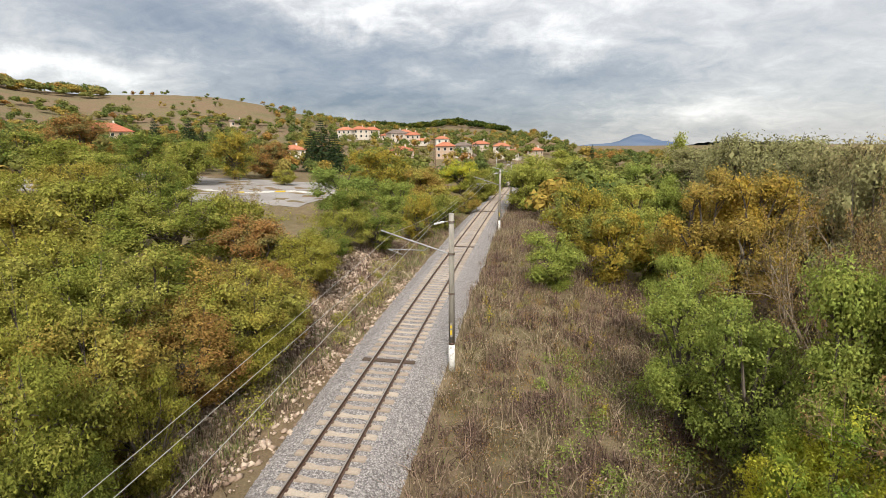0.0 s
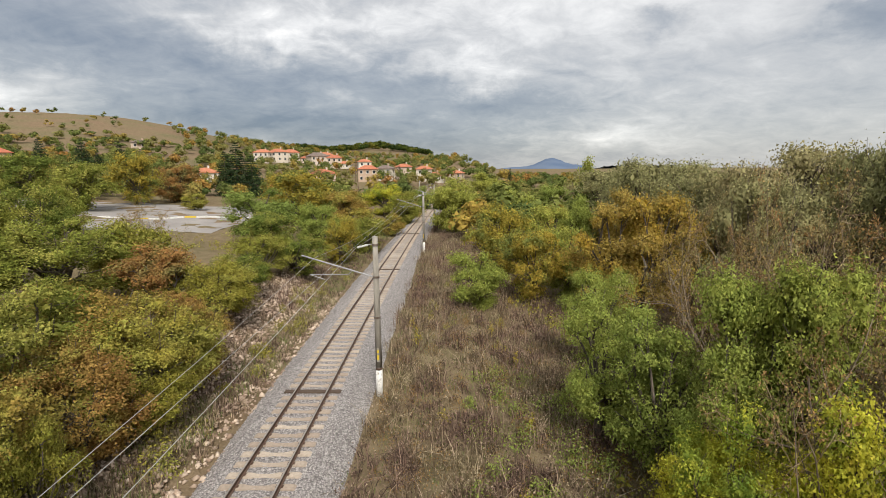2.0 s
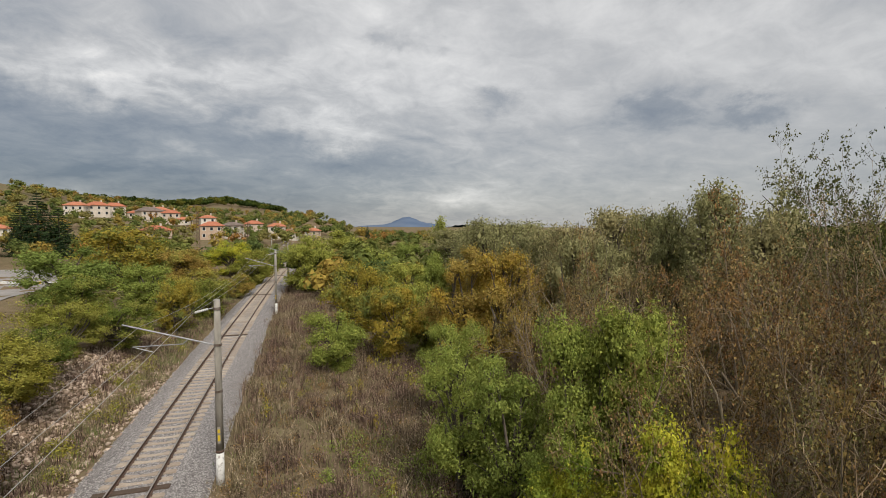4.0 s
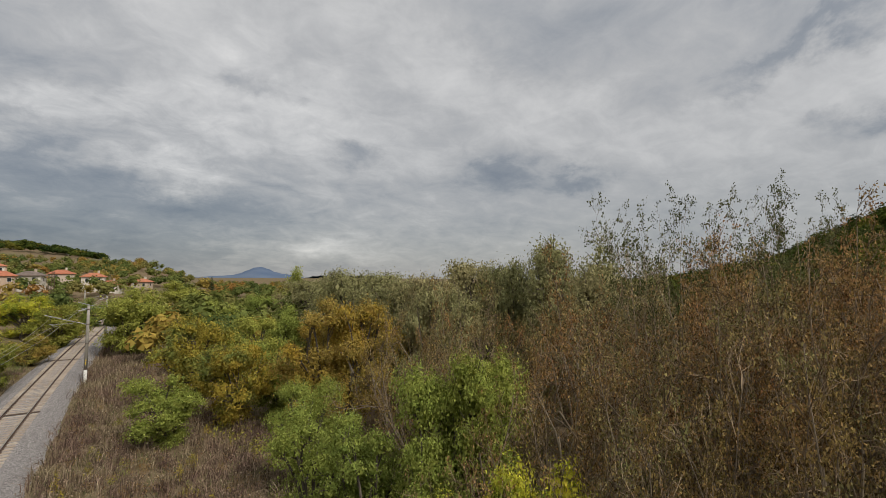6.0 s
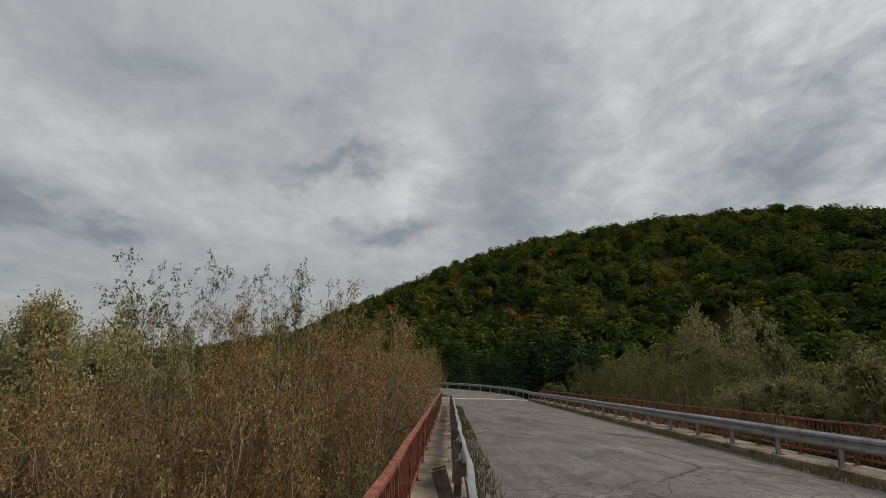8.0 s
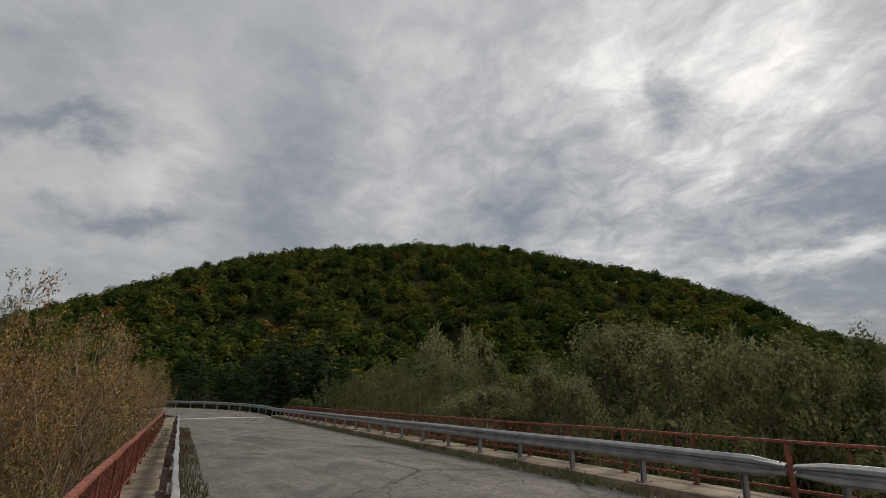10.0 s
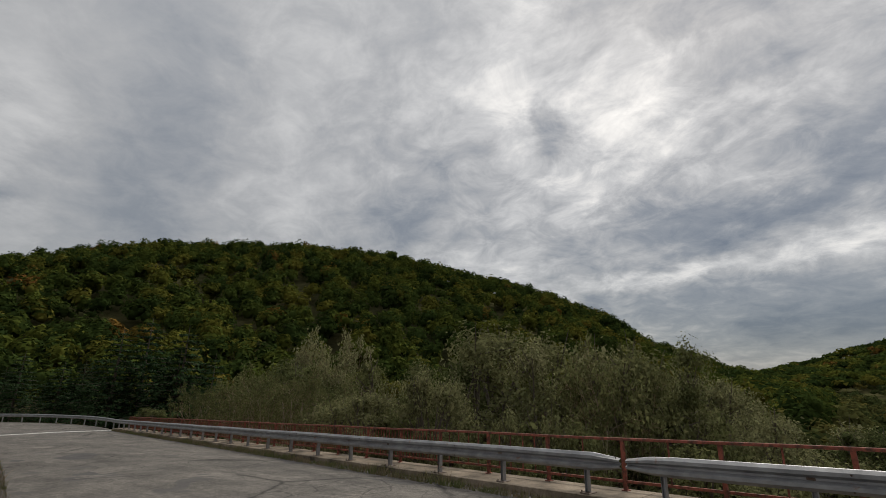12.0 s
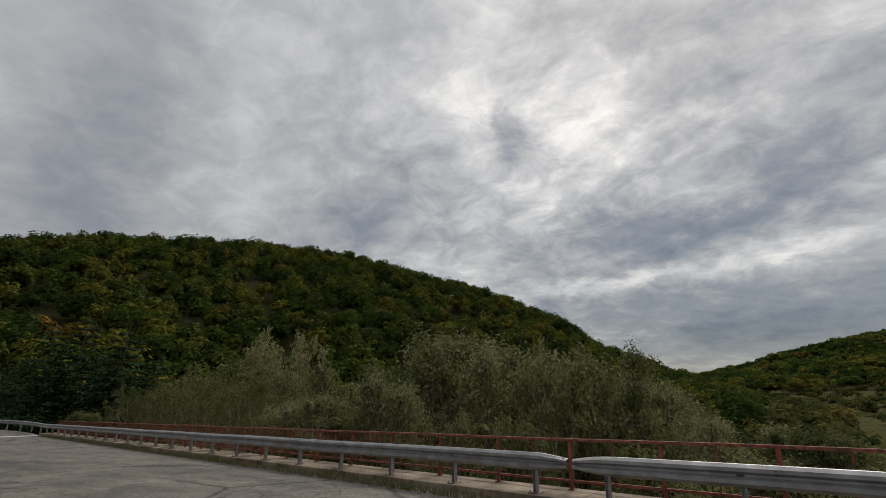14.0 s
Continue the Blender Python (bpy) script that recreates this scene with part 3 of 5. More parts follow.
P_ = np.stack([T0[0] + 0.165 * s_ + 0.0003 * s_ ** 2 + o_ * np.cos(h_), T0[1] + s_ - o_ * np.sin(h_), w_ + 0.01], -1)
stones("ballast_stones", "loose grey crushed stones between and beside the sleepers", "gravel", P_, g.uniform(0.022, 0.045, 15000), GRAVEL, g)

# ---- bridge ----
V_GUARD, V_RAIL = 0.22, -0.48
V_GUARD2, V_RAIL2 = 8.55, 9.25
U0, U1 = -30.0, BRIDGE_END


def road_frame(u):
    """A pose on the near footway's edge: x across the road, y along; the way bends to the left after the bridge."""
    if u <= U1:
        return Matrix.Translation(bridge(u, 0)) @ Matrix.Rotation(-BAZ, 4, "Z")
    rad = 26.0
    a = (u - U1) / rad
    p = bridge(U1 + rad * math.sin(a), -rad * (1 - math.cos(a)))
    p.z = DECK - FALL * U1 - 0.03 * (u - U1)
    return Matrix.Translation(p) @ Matrix.Rotation(-BAZ + a, 4, "Z")


STEPS = list(np.arange(U0 - 40, U1, 4.0)) + list(np.arange(U1, U1 + 44, 2.0))
road = Mesh().sweep([(0.34, -0.5), (0.34, -0.14), (2.2, -0.11), (4.4, -0.09), (6.4, -0.11), (8.40, -0.14), (8.40, -0.5)], [road_frame(u) for u in STEPS], closed=False)
tagged(new("road", road.data("road", ASPHALT)), "cracked pale grey asphalt road across the bridge", "road", kind="structure")


ROAD_MENDS = ((17.1, 2.4, 1.41, 0.66, 3), (23.4, 2.6, 1.67, 1.23, 5))  # along, across, half lengths, seed
TAR = material("tar_patch", lambda h: (h.mix(0.8, h.ramp(h.noise(2, 5), (0.3, (0.06, 0.057, 0.056)), (0.7, (0.10, 0.094, 0.09))), h.ramp(h.noise(30, 4, 0.7), (0.3, 0.5), (0.7, 1.4)), "MULTIPLY"), (h.noise(90, 3), 0.35, 0.005)), 0.85)


def build_tar_patch(u, v, lu, lv, seed):
    """A thin ragged mend laid on the road."""
    g = np.random.default_rng(seed)
    m, n = Mesh(), 28
    rim = []
    for k in range(n):
        a = 6.283 * k / n
        q = 1 + 0.16 * math.sin(3 * a + seed) + 0.10 * math.sin(7 * a + 2 * seed) + g.normal(0, 0.04)
        uu, vv = u + lu * q * math.cos(a), v + lv * q * math.sin(a)
        rim.append(bridge(uu, vv, -0.14 + 0.05 * (1 - abs(vv - 4.4) / 4.06) + 0.004))
    mid = sum(rim, Vector()) / n + Vector((0, 0, 0.003))
    m.add(rim + [mid], [(k, (k + 1) % n, n) for k in range(n)])
    ob = new("road_patch", m.data("road_patch", TAR))
    tagged(ob, "dark tar mend in the pale road surface", "road patch", kind="structure")


for row in ROAD_MENDS:
    build_tar_patch(*row)


def build_footway(name, a, b, u1):
    ob = thing(name, "worn concrete footway slabs along the bridge edge", "pavement", kind="structure")
    for u in np.arange(U0, u1, 2.0):
        m = Mesh().sweep([(a, -0.6), (a, -0.01), (a + 0.02, 0.0), (b - 0.02, 0.0), (b, -0.01), (b, -0.6)], [road_frame(u + 0.006), road_frame(u + 1.994)])
        part("slab", m.data("slab", CONCRETE), ob)


build_footway("pavement_near", -0.62, 0.34, U1)
build_footway("pavement_far", 8.40, 9.45, U1)
beam_ = Mesh().sweep([(-0.3, -1.4), (-0.3, -0.61), (9.1, -0.61), (9.1, -1.4)], [road_frame(U0), road_frame(U1)])
tagged(new("bridge_deck", beam_.data("bridge_deck", CONCRETE)), "concrete deck of the road bridge", "bridge", kind="structure")
joint = Mesh().sweep([(0.36, -0.138), (0.36, -0.118), (4.4, -0.068), (8.38, -0.118), (8.38, -0.138)], [road_frame(U1 - 1.6), road_frame(U1 - 0.7)])
tagged(new("expansion_joint", joint.data("expansion_joint", WHITE)), "pale concrete expansion joint across the road", "joint", kind="structure")


def build_railing(v, u0, u1, sparse, lift=0.0):
    top = thing("railing", "rusty red painted steel railing with upright bars on the footway", "railing", "railings of the bridge")
    side = Matrix.Translation((v, 0, 0))
    wav = [road_frame(u) @ Matrix.Translation((v + 0.008 * math.sin(u * 1.7), 0, lift + 0.006 * math.sin(u * 0.9))) for u in np.arange(u0, u1 + 0.01, 0.85)]
    part("top_rail", Mesh().sweep([(-0.04, 0.835), (-0.04, 0.872), (-0.032, 0.882), (0.032, 0.882), (0.04, 0.872), (0.04, 0.835)], wav).data("top_rail", RUST), top)
    part("bottom_rail", Mesh().sweep([(-0.02, 0.10), (0.02, 0.10), (0.02, 0.145), (-0.02, 0.145)], wav).data("bottom_rail", RUST), top)
    post = Mesh().box((-0.032, -0.032, 0), (0.032, 0.032, 0.838 + lift)).box((-0.07, -0.06, 0.0), (0.07, 0.06, 0.015)).data("post", RUST)
    bar = Mesh().box((-0.007, -0.014, 0.14), (0.007, 0.014, 0.838 + lift)).data("bar", RUST)
    n = int((u1 - u0) / 1.7)
    for i in range(n + 1):
        u = u0 + i * 1.7
        p = part("post", post, top)
        p.matrix_local = road_frame(u) @ side
        k = (2 if u < 6 else 5) if sparse and u < 9 else 12
        for j in range(1, k):
            if i < n:
                q = part("bar", bar, top)
                q.matrix_local = road_frame(u + 1.7 * j / k) @ side @ Matrix.Rotation(rng.normal(0, 0.012), 4, "X")


W_PROF = [(0.0, -0.155), (0.02, -0.15), (0.075, -0.105), (0.075, -0.055), (0.01, -0.015), (0.01, 0.015), (0.075, 0.055), (0.075, 0.105), (0.02, 0.15), (0.0, 0.155),
          (-0.004, 0.155), (0.014, 0.146), (0.068, 0.10), (0.068, 0.06), (0.003, 0.02), (0.003, -0.02), (0.068, -0.06), (0.068, -0.10), (0.014, -0.146), (-0.004, -0.155)]


def build_guardrail(v, face, u0, u1, label, posts, bent=0.0, ends=(False, False)):
    top = thing("guardrail", label, "guardrail", "guardrails of the road")
    prof = [(face * (x + 0.05), z) for x, z in W_PROF]
    if face < 0:
        prof = prof[::-1]
    u = u0
    while u < u1 - 0.1:
        e = min(u + 4.0, u1)
        mats = []
        for q in np.linspace(u, e + (0.12 if e < u1 else 0), 9):
            off = bent * (0.05 * math.sin(q * 1.1 + 0.7) + 0.035 * math.sin(q * 2.3))
            drop = bent * 0.03 * math.sin(q * 0.8 + 2)
            f = 1.0
            for end, edge in zip(ends, (u0, u1)):
                if end:
                    f = min(f, 0.55 + 0.45 * min(1, abs(q - edge) / 0.5))
            mats.append(road_frame(q) @ Matrix.Translation((v + off, 0, (0.56 if face < 0 else 0.525) + drop)) @ Matrix.Rotation(bent * 0.25 * math.sin(q * 0.9), 4, "Y") @ Matrix.Diagonal((1 if f == 1 else 1.1, 1, f, 1)))
        part("beam", Mesh().sweep(prof, mats).data("beam", GALV, False), top)
        b = Mesh()
        for dx in (0.02, 0.08):
            for dz in (-0.1, 0.1):
                b.tube([Vector((v + face * 0.12, 0, 0.55 + dz)), Vector((v + face * 0.14, 0, 0.55 + dz))], 0.013, 6)
        ob = part("bolt", b.data("bolt", STEEL_DARK), top)
        ob.matrix_local = road_frame(u + 0.06)
        u = e
    post = Mesh().box((-0.05, -0.032, 0), (0.05, -0.024, 0.66)).box((-0.05, 0.024, 0), (0.05, 0.032, 0.66)).box((-0.006, -0.024, 0), (0.006, 0.024, 0.66)).data("post", GALV if face < 0 else STEEL_DARK)
    plate = Mesh().box((-0.13, -0.10, 0), (0.13, 0.10, 0.018), None, 0.004).tube([(-0.1, -0.07, 0.0), (-0.1, -0.07, 0.05)], 0.012, 6).tube([(0.1, 0.07, 0.0), (0.1, 0.07, 0.05)], 0.012, 6).tube([(-0.1, 0.07, 0.0), (-0.1, 0.07, 0.05)], 0.012, 6).data("base_plate", STEEL_DARK)
    block = Mesh().box((-0.035, -0.05, 0.47), (0.035, 0.05, 0.63)).data("spacer", STEEL_DARK)
    for u in posts:
        m = road_frame(u) @ Matrix.Translation((v - face * 0.045, 0, 0 if u < U1 else -0.13))
        p = part("post", post, top)
        p.matrix_local = m @ Matrix.Rotation(bent * rng.normal(0, 0.06), 4, "Y")
        if u < U1:
            q = part("base_plate", plate, p, "rusty base plate with bolts")
        part("spacer", block, p).location = (face * 0.07, 0, 0)


build_railing(V_RAIL, -8.5, 34.0, False)
build_railing(V_RAIL2, -19.3, 49.0, True, 0.035)
build_guardrail(V_GUARD, 1, 2.6, 33.0, "battered bent galvanised guardrail between footway and road", np.arange(4.4, 33, 2.0), 0.3, (True, False))
build_guardrail(V_GUARD, 1, -9.0, 2.5, "battered galvanised guardrail along the footway edge", np.arange(-8.4, 2.4, 2.0), 0.3)
build_guardrail(V_GUARD2, -1, -19.0, 4.05, "weathered galvanised guardrail with a rusty rounded end", np.arange(-18.5, 4.0, 2.0), 0.12, (False, True))
build_guardrail(V_GUARD2, -1, 4.16, 92.0, "long weathered galvanised guardrail bending with the road", list(np.arange(4.9, 92, 2.0)), 0.12, (True, False))


def build_leaning_post():
    m = Mesh().box((-0.09, -0.05, 0), (0.09, -0.035, 0.66)).box((-0.09, 0.035, 0), (0.09, 0.05, 0.66)).box((-0.09, -0.035, 0), (-0.075, 0.035, 0.66)).box((0.075, -0.035, 0), (0.09, 0.035, 0.5))
    ob = thing("bent_post", "rusty steel guardrail post knocked over on the footway", "post", data=m.data("bent_post", STEEL_DARK))
    ob.matrix_world = road_frame(6.2) @ Matrix.Translation((V_GUARD - 0.10, 0, 0.0)) @ Matrix.Rotation(radians(-17), 4, "Y") @ Matrix.Rotation(radians(12), 4, "X")


build_leaning_post()


# ---- catenary ----
MARK_PAINT = material("yellow_mark", lambda h: ((0.62, 0.45, 0.04), None), 0.7)
POLES = [(10.0, 1), (48.5, 1), (75.0, 1), (108.0, -1), (150.0, 1)]


def build_pole(s, side):
    base = track(s, 3.1 * side, -0.8)
    p = thing("catenary_pole", "grey concrete catenary pole with a white painted foot", "pole", "catenary poles along the track", at=Matrix.Translation(base) @ Matrix.Rotation(-heading(s) + (math.pi if side < 0 else 0), 4, "Z"))
    part("shaft", Mesh().tube([(0, 0, 1.45), (0, 0, 5), (0, 0, 8.0)], [0.16, 0.14, 0.125], 14).data("shaft", POLE, True), p)
    part("painted_foot", Mesh().tube([(0, 0, -0.3), (0, 0, 1.45)], [0.168, 0.163], 14).data("painted_foot", WHITE, True), p, "white painted foot")
    part("dark_band", Mesh().tube([(0, 0, 1.46), (0, 0, 1.56)], [0.1645, 0.164], 14).data("dark_band", RAIL, True), p, "dark painted band")
    plate = part("number_plate", Mesh().box((-0.06, -0.17, 1.9), (0.06, -0.15, 2.6)).data("number_plate", POLE), p, "small plate with yellow marks")
    part("mark", Mesh().box((-0.05, -0.176, 2.0), (0.05, -0.171, 2.25)).box((-0.05, -0.176, 2.35), (0.05, -0.171, 2.5)).data("mark", MARK_PAINT), plate, "yellow painted marks")
    for z in (6.08, 7.62, 4.1):
        part("clamp", Mesh().tube([(0, 0, z - 0.05), (0, 0, z + 0.05)], 0.16, 14).data("clamp", STEEL_DARK), p, "steel clamp band")
    part("bracket_arm", Mesh().tube([(-0.14, 0, 6.08), (-0.5, 0, 6.2), (-3.45, 0, 7.12)], [0.035, 0.035, 0.035], 8).data("bracket_arm", GALV), p)
    ins = Mesh().tube([(-0.14, 0, 7.64), (-0.35, 0, 7.60)], 0.018, 6)
    part("stay", ins.data("stay", WIRE), p)
    d = Mesh()
    for k in range(7):
        a, b = Vector((-0.35 - 0.07 * k, 0, 7.60 - 0.018 * k)), Vector((-0.38 - 0.07 * k, 0, 7.592 - 0.018 * k))
        d.tube([a, b, b + Vector((-0.04, 0, -0.01))], [0.05, 0.06, 0.035], 10)
    part("insulator", d.data("insulator", PORCELAIN, True), p, "pale porcelain insulator")
    part("registration_tube", Mesh().tube([(-1.1, 0, 6.39), (-1.3, 0, 6.2), (-3.1, 0, 6.2)], 0.022, 8).data("registration_tube", GALV), p)
    part("steady_arm", Mesh().tube([(-3.05, 0, 6.18), (-2.4, 0, 5.95)], 0.016, 6).data("steady_arm", GALV), p)


for s, side in POLES:
    build_pole(s, side)


def build_wire(name, label, o, w, sag=0.0, r=0.008):
    pts = []
    stops = [-40.0] + [s for s, _ in POLES]
    for a, b in zip(stops[:-1], stops[1:]):
        for k in range(10):
            t = k / 10
            pts.append(track(a + (b - a) * t, o, w - sag * 4 * t * (1 - t)))
    pts.append(track(stops[-1], o, w))
    thing(name, label, "wire", "overhead wires", data=Mesh().tube(pts, r, 5).data(name, WIRE))


build_wire("contact_wire", "grey overhead contact wire above the track", 0.35, 5.2)
build_wire("messenger_wire", "sagging grey messenger wire above the contact wire", 0.25, 6.2, 0.8, 0.007)
build_wire("feeder_wire", "thin grey feeder wire on the poles' insulators", 2.2, 6.66, 0.5, 0.007)

# ---- plants ----


def leaf_quads(P, D, size, g, fold=0.25, stray=0.5):
    """Leaves as folded diamonds at P, facing roughly D."""
    n = len(P)
    D = D + g.normal(0, stray, (n, 3))
    D /= np.linalg.norm(D, axis=1, keepdims=True) + 1e-9
    A = np.cross(D, g.normal(0, 1, (n, 3)))
    A /= np.linalg.norm(A, axis=1, keepdims=True) + 1e-9
    B = np.cross(D, A)
    s = size * g.uniform(0.6, 1.4, (n, 1))
    V = np.stack([P - A * s, P + B * s * 0.55 + D * s * fold, P + A * s, P - B * s * 0.55 + D * s * fold], 1).reshape(-1, 3)
    F = np.arange(4 * n).reshape(n, 4)
    return V, F


def leaf_tris(P, D, size, g, stray=0.5):
    """Small pointed leaves at P, facing roughly D."""
    n = len(P)
    D = D + g.normal(0, stray, (n, 3))
    D /= np.linalg.norm(D, axis=1, keepdims=True) + 1e-9
    A = np.cross(D, g.normal(0, 1, (n, 3)))
    A /= np.linalg.norm(A, axis=1, keepdims=True) + 1e-9
    B = np.cross(D, A)
    s = size * g.uniform(0.6, 1.4, (n, 1))
    V = np.stack([P + A * s * 1.25, P - A * s * 0.6 + B * s * 0.62, P - A * s * 0.6 - B * s * 0.62], 1).reshape(-1, 3)
    F = np.arange(3 * n).reshape(n, 3)
    return V, np.concatenate([F, F[:, 2:]], 1)


def ico_parts():
    p = (1 + 5 ** 0.5) / 2
    v = np.array([(-1, p, 0), (1, p, 0), (-1, -p, 0), (1, -p, 0), (0, -1, p), (0, 1, p), (0, -1, -p), (0, 1, -p), (p, 0, -1), (p, 0, 1), (-p, 0, -1), (-p, 0, 1)], float)
    f = np.array([(0, 11, 5), (0, 5, 1), (0, 1, 7), (0, 7, 10), (0, 10, 11), (1, 5, 9), (5, 11, 4), (11, 10, 2), (10, 7, 6), (7, 1, 8), (3, 9, 4), (3, 4, 2), (3, 2, 6), (3, 6, 8), (3, 8, 9), (4, 9, 5), (2, 4, 11), (6, 2, 10), (8, 6, 7), (9, 8, 1)])
    return v / np.linalg.norm(v[0]), f


ICO_V, ICO_F = ico_parts()


def cores(C, R, g):
    """The dense inside of a crown's lobes: rough lumps that the leaves cover."""
    n = len(C)
    V = C[:, None] + ICO_V[None] * R[:, None, :] * g.uniform(0.72, 1.05, (n, 12, 1))
    F = (np.arange(n)[:, None, None] * 12 + ICO_F[None]).reshape(-1, 3)
    return V.reshape(-1, 3), np.concatenate([F, F[:, 2:]], 1)


def lobes_of(g, H, W, low, k):
    """Centres and radii of the leafy lobes of a crown."""
    out = []
    for i in range(k):
        a = g.uniform(0, 2 * np.pi)
        f = g.uniform(low, 0.9)
        env = math.sin(math.pi * min(0.97, (f - low * 0.6) / (1.04 - low * 0.6))) ** 0.6
        r = W * 0.5 * env * math.sqrt(g.uniform(0.1, 0.8))
        rad = W * g.uniform(0.09, 0.18) * (0.7 + 0.5 * env)
        out.append((r * math.cos(a), r * math.sin(a), min(f * H, H - rad * 0.7), rad))
    out.append((0, 0, H * (0.55 + low * 0.3), W * 0.22))
    return out


def crown_mesh(name, seed, H, W, low, k, n, size, mat, hang=0.0):
    g = np.random.default_rng(seed)
    n = int(n * 1.45)
    L = np.array(lobes_of(g, H, W, low, k))
    w = L[:, 3] ** 2
    # leaves sit in sprigs on the lobes, with gaps between them
    m = n // 34
    idx = g.choice(len(L), m, p=w / w.sum())
    d = g.normal(0, 1, (m, 3))
    d /= np.linalg.norm(d, axis=1, keepdims=True)
    d[:, 2] = np.where(d[:, 2] < -0.35, -d[:, 2] * 0.6, d[:, 2])
    rad = L[idx, 3] * (1.08 - 0.55 * g.random(m) ** 2) * (1 + 0.14 * np.sin(d[:, 0] * 9 + idx) * np.sin(d[:, 1] * 11 + idx * 2))
    C = L[idx, :3] + d * rad[:, None] * np.array([1, 1, 0.85])
    k = np.arange(n) % m
    P = C[k] + g.normal(0, 1, (n, 3)) * np.array([1, 1, 0.9]) * (size * 2.7)
    P[:, 2] -= hang * g.random(n) ** 2 * L[idx[k], 3]
    P[:, 2] = np.maximum(P[:, 2], 0.05)
    V, F = leaf_tris(P, d[k] + np.array([0, 0, 0.25]), size * 0.95, g)
    # larger leaves inside close the crown
    j = g.integers(0, len(L), n // 14)
    e = g.normal(0, 1, (len(j), 3))
    e /= np.linalg.norm(e, axis=1, keepdims=True)
    inner = leaf_quads(L[j, :3] + e * L[j, 3:4] * g.uniform(0.15, 0.60, (len(j), 1)), e, size * 2.3, g)
    return merged(name, [(V, F), inner], mat), L


def trunk_mesh(name, seed, L, H, W, stems=1, r0=None):
    g = np.random.default_rng(seed + 99)
    m = Mesh()
    r0 = r0 or 0.02 * H + 0.03
    fork = H * 0.22
    for s in range(stems):
        off = Vector((g.normal(0, 0.12) * stems ** 0.5 * 0.4, g.normal(0, 0.12) * stems ** 0.5 * 0.4, 0)) if stems > 1 else Vector((0, 0, 0))
        top = Vector((g.normal(0, 0.05 * W), g.normal(0, 0.05 * W), fork)) + off * 2
        m.tube([off + Vector((0, 0, -0.4)), (off + top) * 0.5 + Vector((g.normal(0, 0.04), g.normal(0, 0.04), 0)), top], [r0 * 1.25, r0, r0 * 0.8], 7)
        for i, (x, y, z, rad) in enumerate(L):
            if i % stems != s:
                continue
            e = Vector((x, y, z + rad * 0.3))
            mid = top.lerp(e, 0.5) + Vector((g.normal(0, 0.06 * W), g.normal(0, 0.06 * W), 0.05 * H))
            m.tube([top, mid, e], [r0 * 0.6, r0 * 0.4, r0 * 0.12], 5, False)
            for q in range(4):
                t = Vector(g.normal(0, 1, 3)).normalized() * rad * 0.85
                m.tube([mid.lerp(e, 0.4 + 0.15 * q), e + t], [r0 * 0.2, r0 * 0.06], 3, False)
    return m.data(name, BARK)


def make_tree(name, label, category, group, seed, leaf, H, W, low, k, n, size, stems=1, hang=0.0):
    """One plant of that size standing at the world's origin; the copies are set out after it."""
    crown, L = crown_mesh("crown", seed, H, W, low, k, n, size, LEAF[leaf], hang)
    top = thing(name, label, category, group)
    part("trunk", trunk_mesh("trunk", seed, L, H, W, stems), top)
    part("crown", crown, top)
    top["H"], top["W"] = H, W
    return top


class Grove:
    """Builds a few plants of a kind and sets them out; the first of each is itself used."""

    def __init__(self, makers):
        self.protos = [m() for m in makers]
        self.first, self.n = {}, 0

    def put(self, x, y, H, W, turn=None, label=""):
        i = self.n % len(self.protos)
        self.n += 1
        pr = self.protos[i]
        turn = rng.uniform(0, 360) if turn is None else turn
        shape = pr["W"] / pr["H"]
        W = min(max(W, H * shape * 0.6), H * shape * 1.3)
        m = Matrix.Translation((x, y, ground_z(x, y) - 0.05)) @ Matrix.Rotation(radians(turn), 4, "Z") @ Matrix.Diagonal((W / pr["W"], W / pr["W"] * rng.uniform(0.9, 1.1), H / pr["H"], 1))
        if i in self.first:
            return copy_thing(pr, m)
        self.first[i] = m
        return pr

    def done(self):
        for i, m in self.first.items():
            self.protos[i].matrix_world = m


def top_height(az, d, el):
    """Height of a plant that reaches to that elevation as seen from the bridge."""
    x, y = polar(az, d)
    return x, y, EYE_Z + d * math.tan(radians(el)) - ground_z(x, y)


def plant(grove, rows, wide=1.0, clear=False):
    for az, d, el, W in rows:
        x, y, H = top_height(az, d, el)
        if clear:  # stands clear of the bridge's railing
            short = 0.40 * W * wide + 0.5 + (x * UY - y * UX)
            if short > 0:
                x, y = x - short * UY, y + short * UX
        grove.put(x, y, max(H, 0.8), W * wide)
    grove.done()


# bearing, distance, elevation of the top as seen from the bridge, width
THICKET = [(-38.2, 60.0, -1.2, 6.8), (-33.0, 58.0, -1.2, 5.9), (-42.4, 50.0, -1.9, 6.3), (-31.1, 36.0, -4.1, 7.1), (-42.1, 24.0, -7.7, 4.6), (-36.2, 22.0, -9.2, 5.1), (-29.8, 24.0, -10.8, 4.9), (-18.2, 32.0, -9.5, 5.6),
        (-12.8, 41.0, -7.3, 6.4), (-8.7, 44.0, -7.4, 5.9), (-15.6, 36.0, -9.3, 5.1), (-24.8, 22.0, -13.3, 4.9), (-40.9, 16.5, -15.9, 3.6), (-31.4, 19.5, -15.5, 4.1), (-45.4, 14.0, -17.9, 2.7), (-21.0, 25.0, -12.7, 4.0),
        (-45.1, 18.0, -11.8, 3.2), (-36.5, 15.5, -21.6, 2.3), (-45.1, 13.0, -25.6, 1.4), (-27.2, 20.5, -18.7, 3.4), (-38.8, 20.0, -11.3, 3.9), (-22.1, 24.5, -16.9, 3.4)]
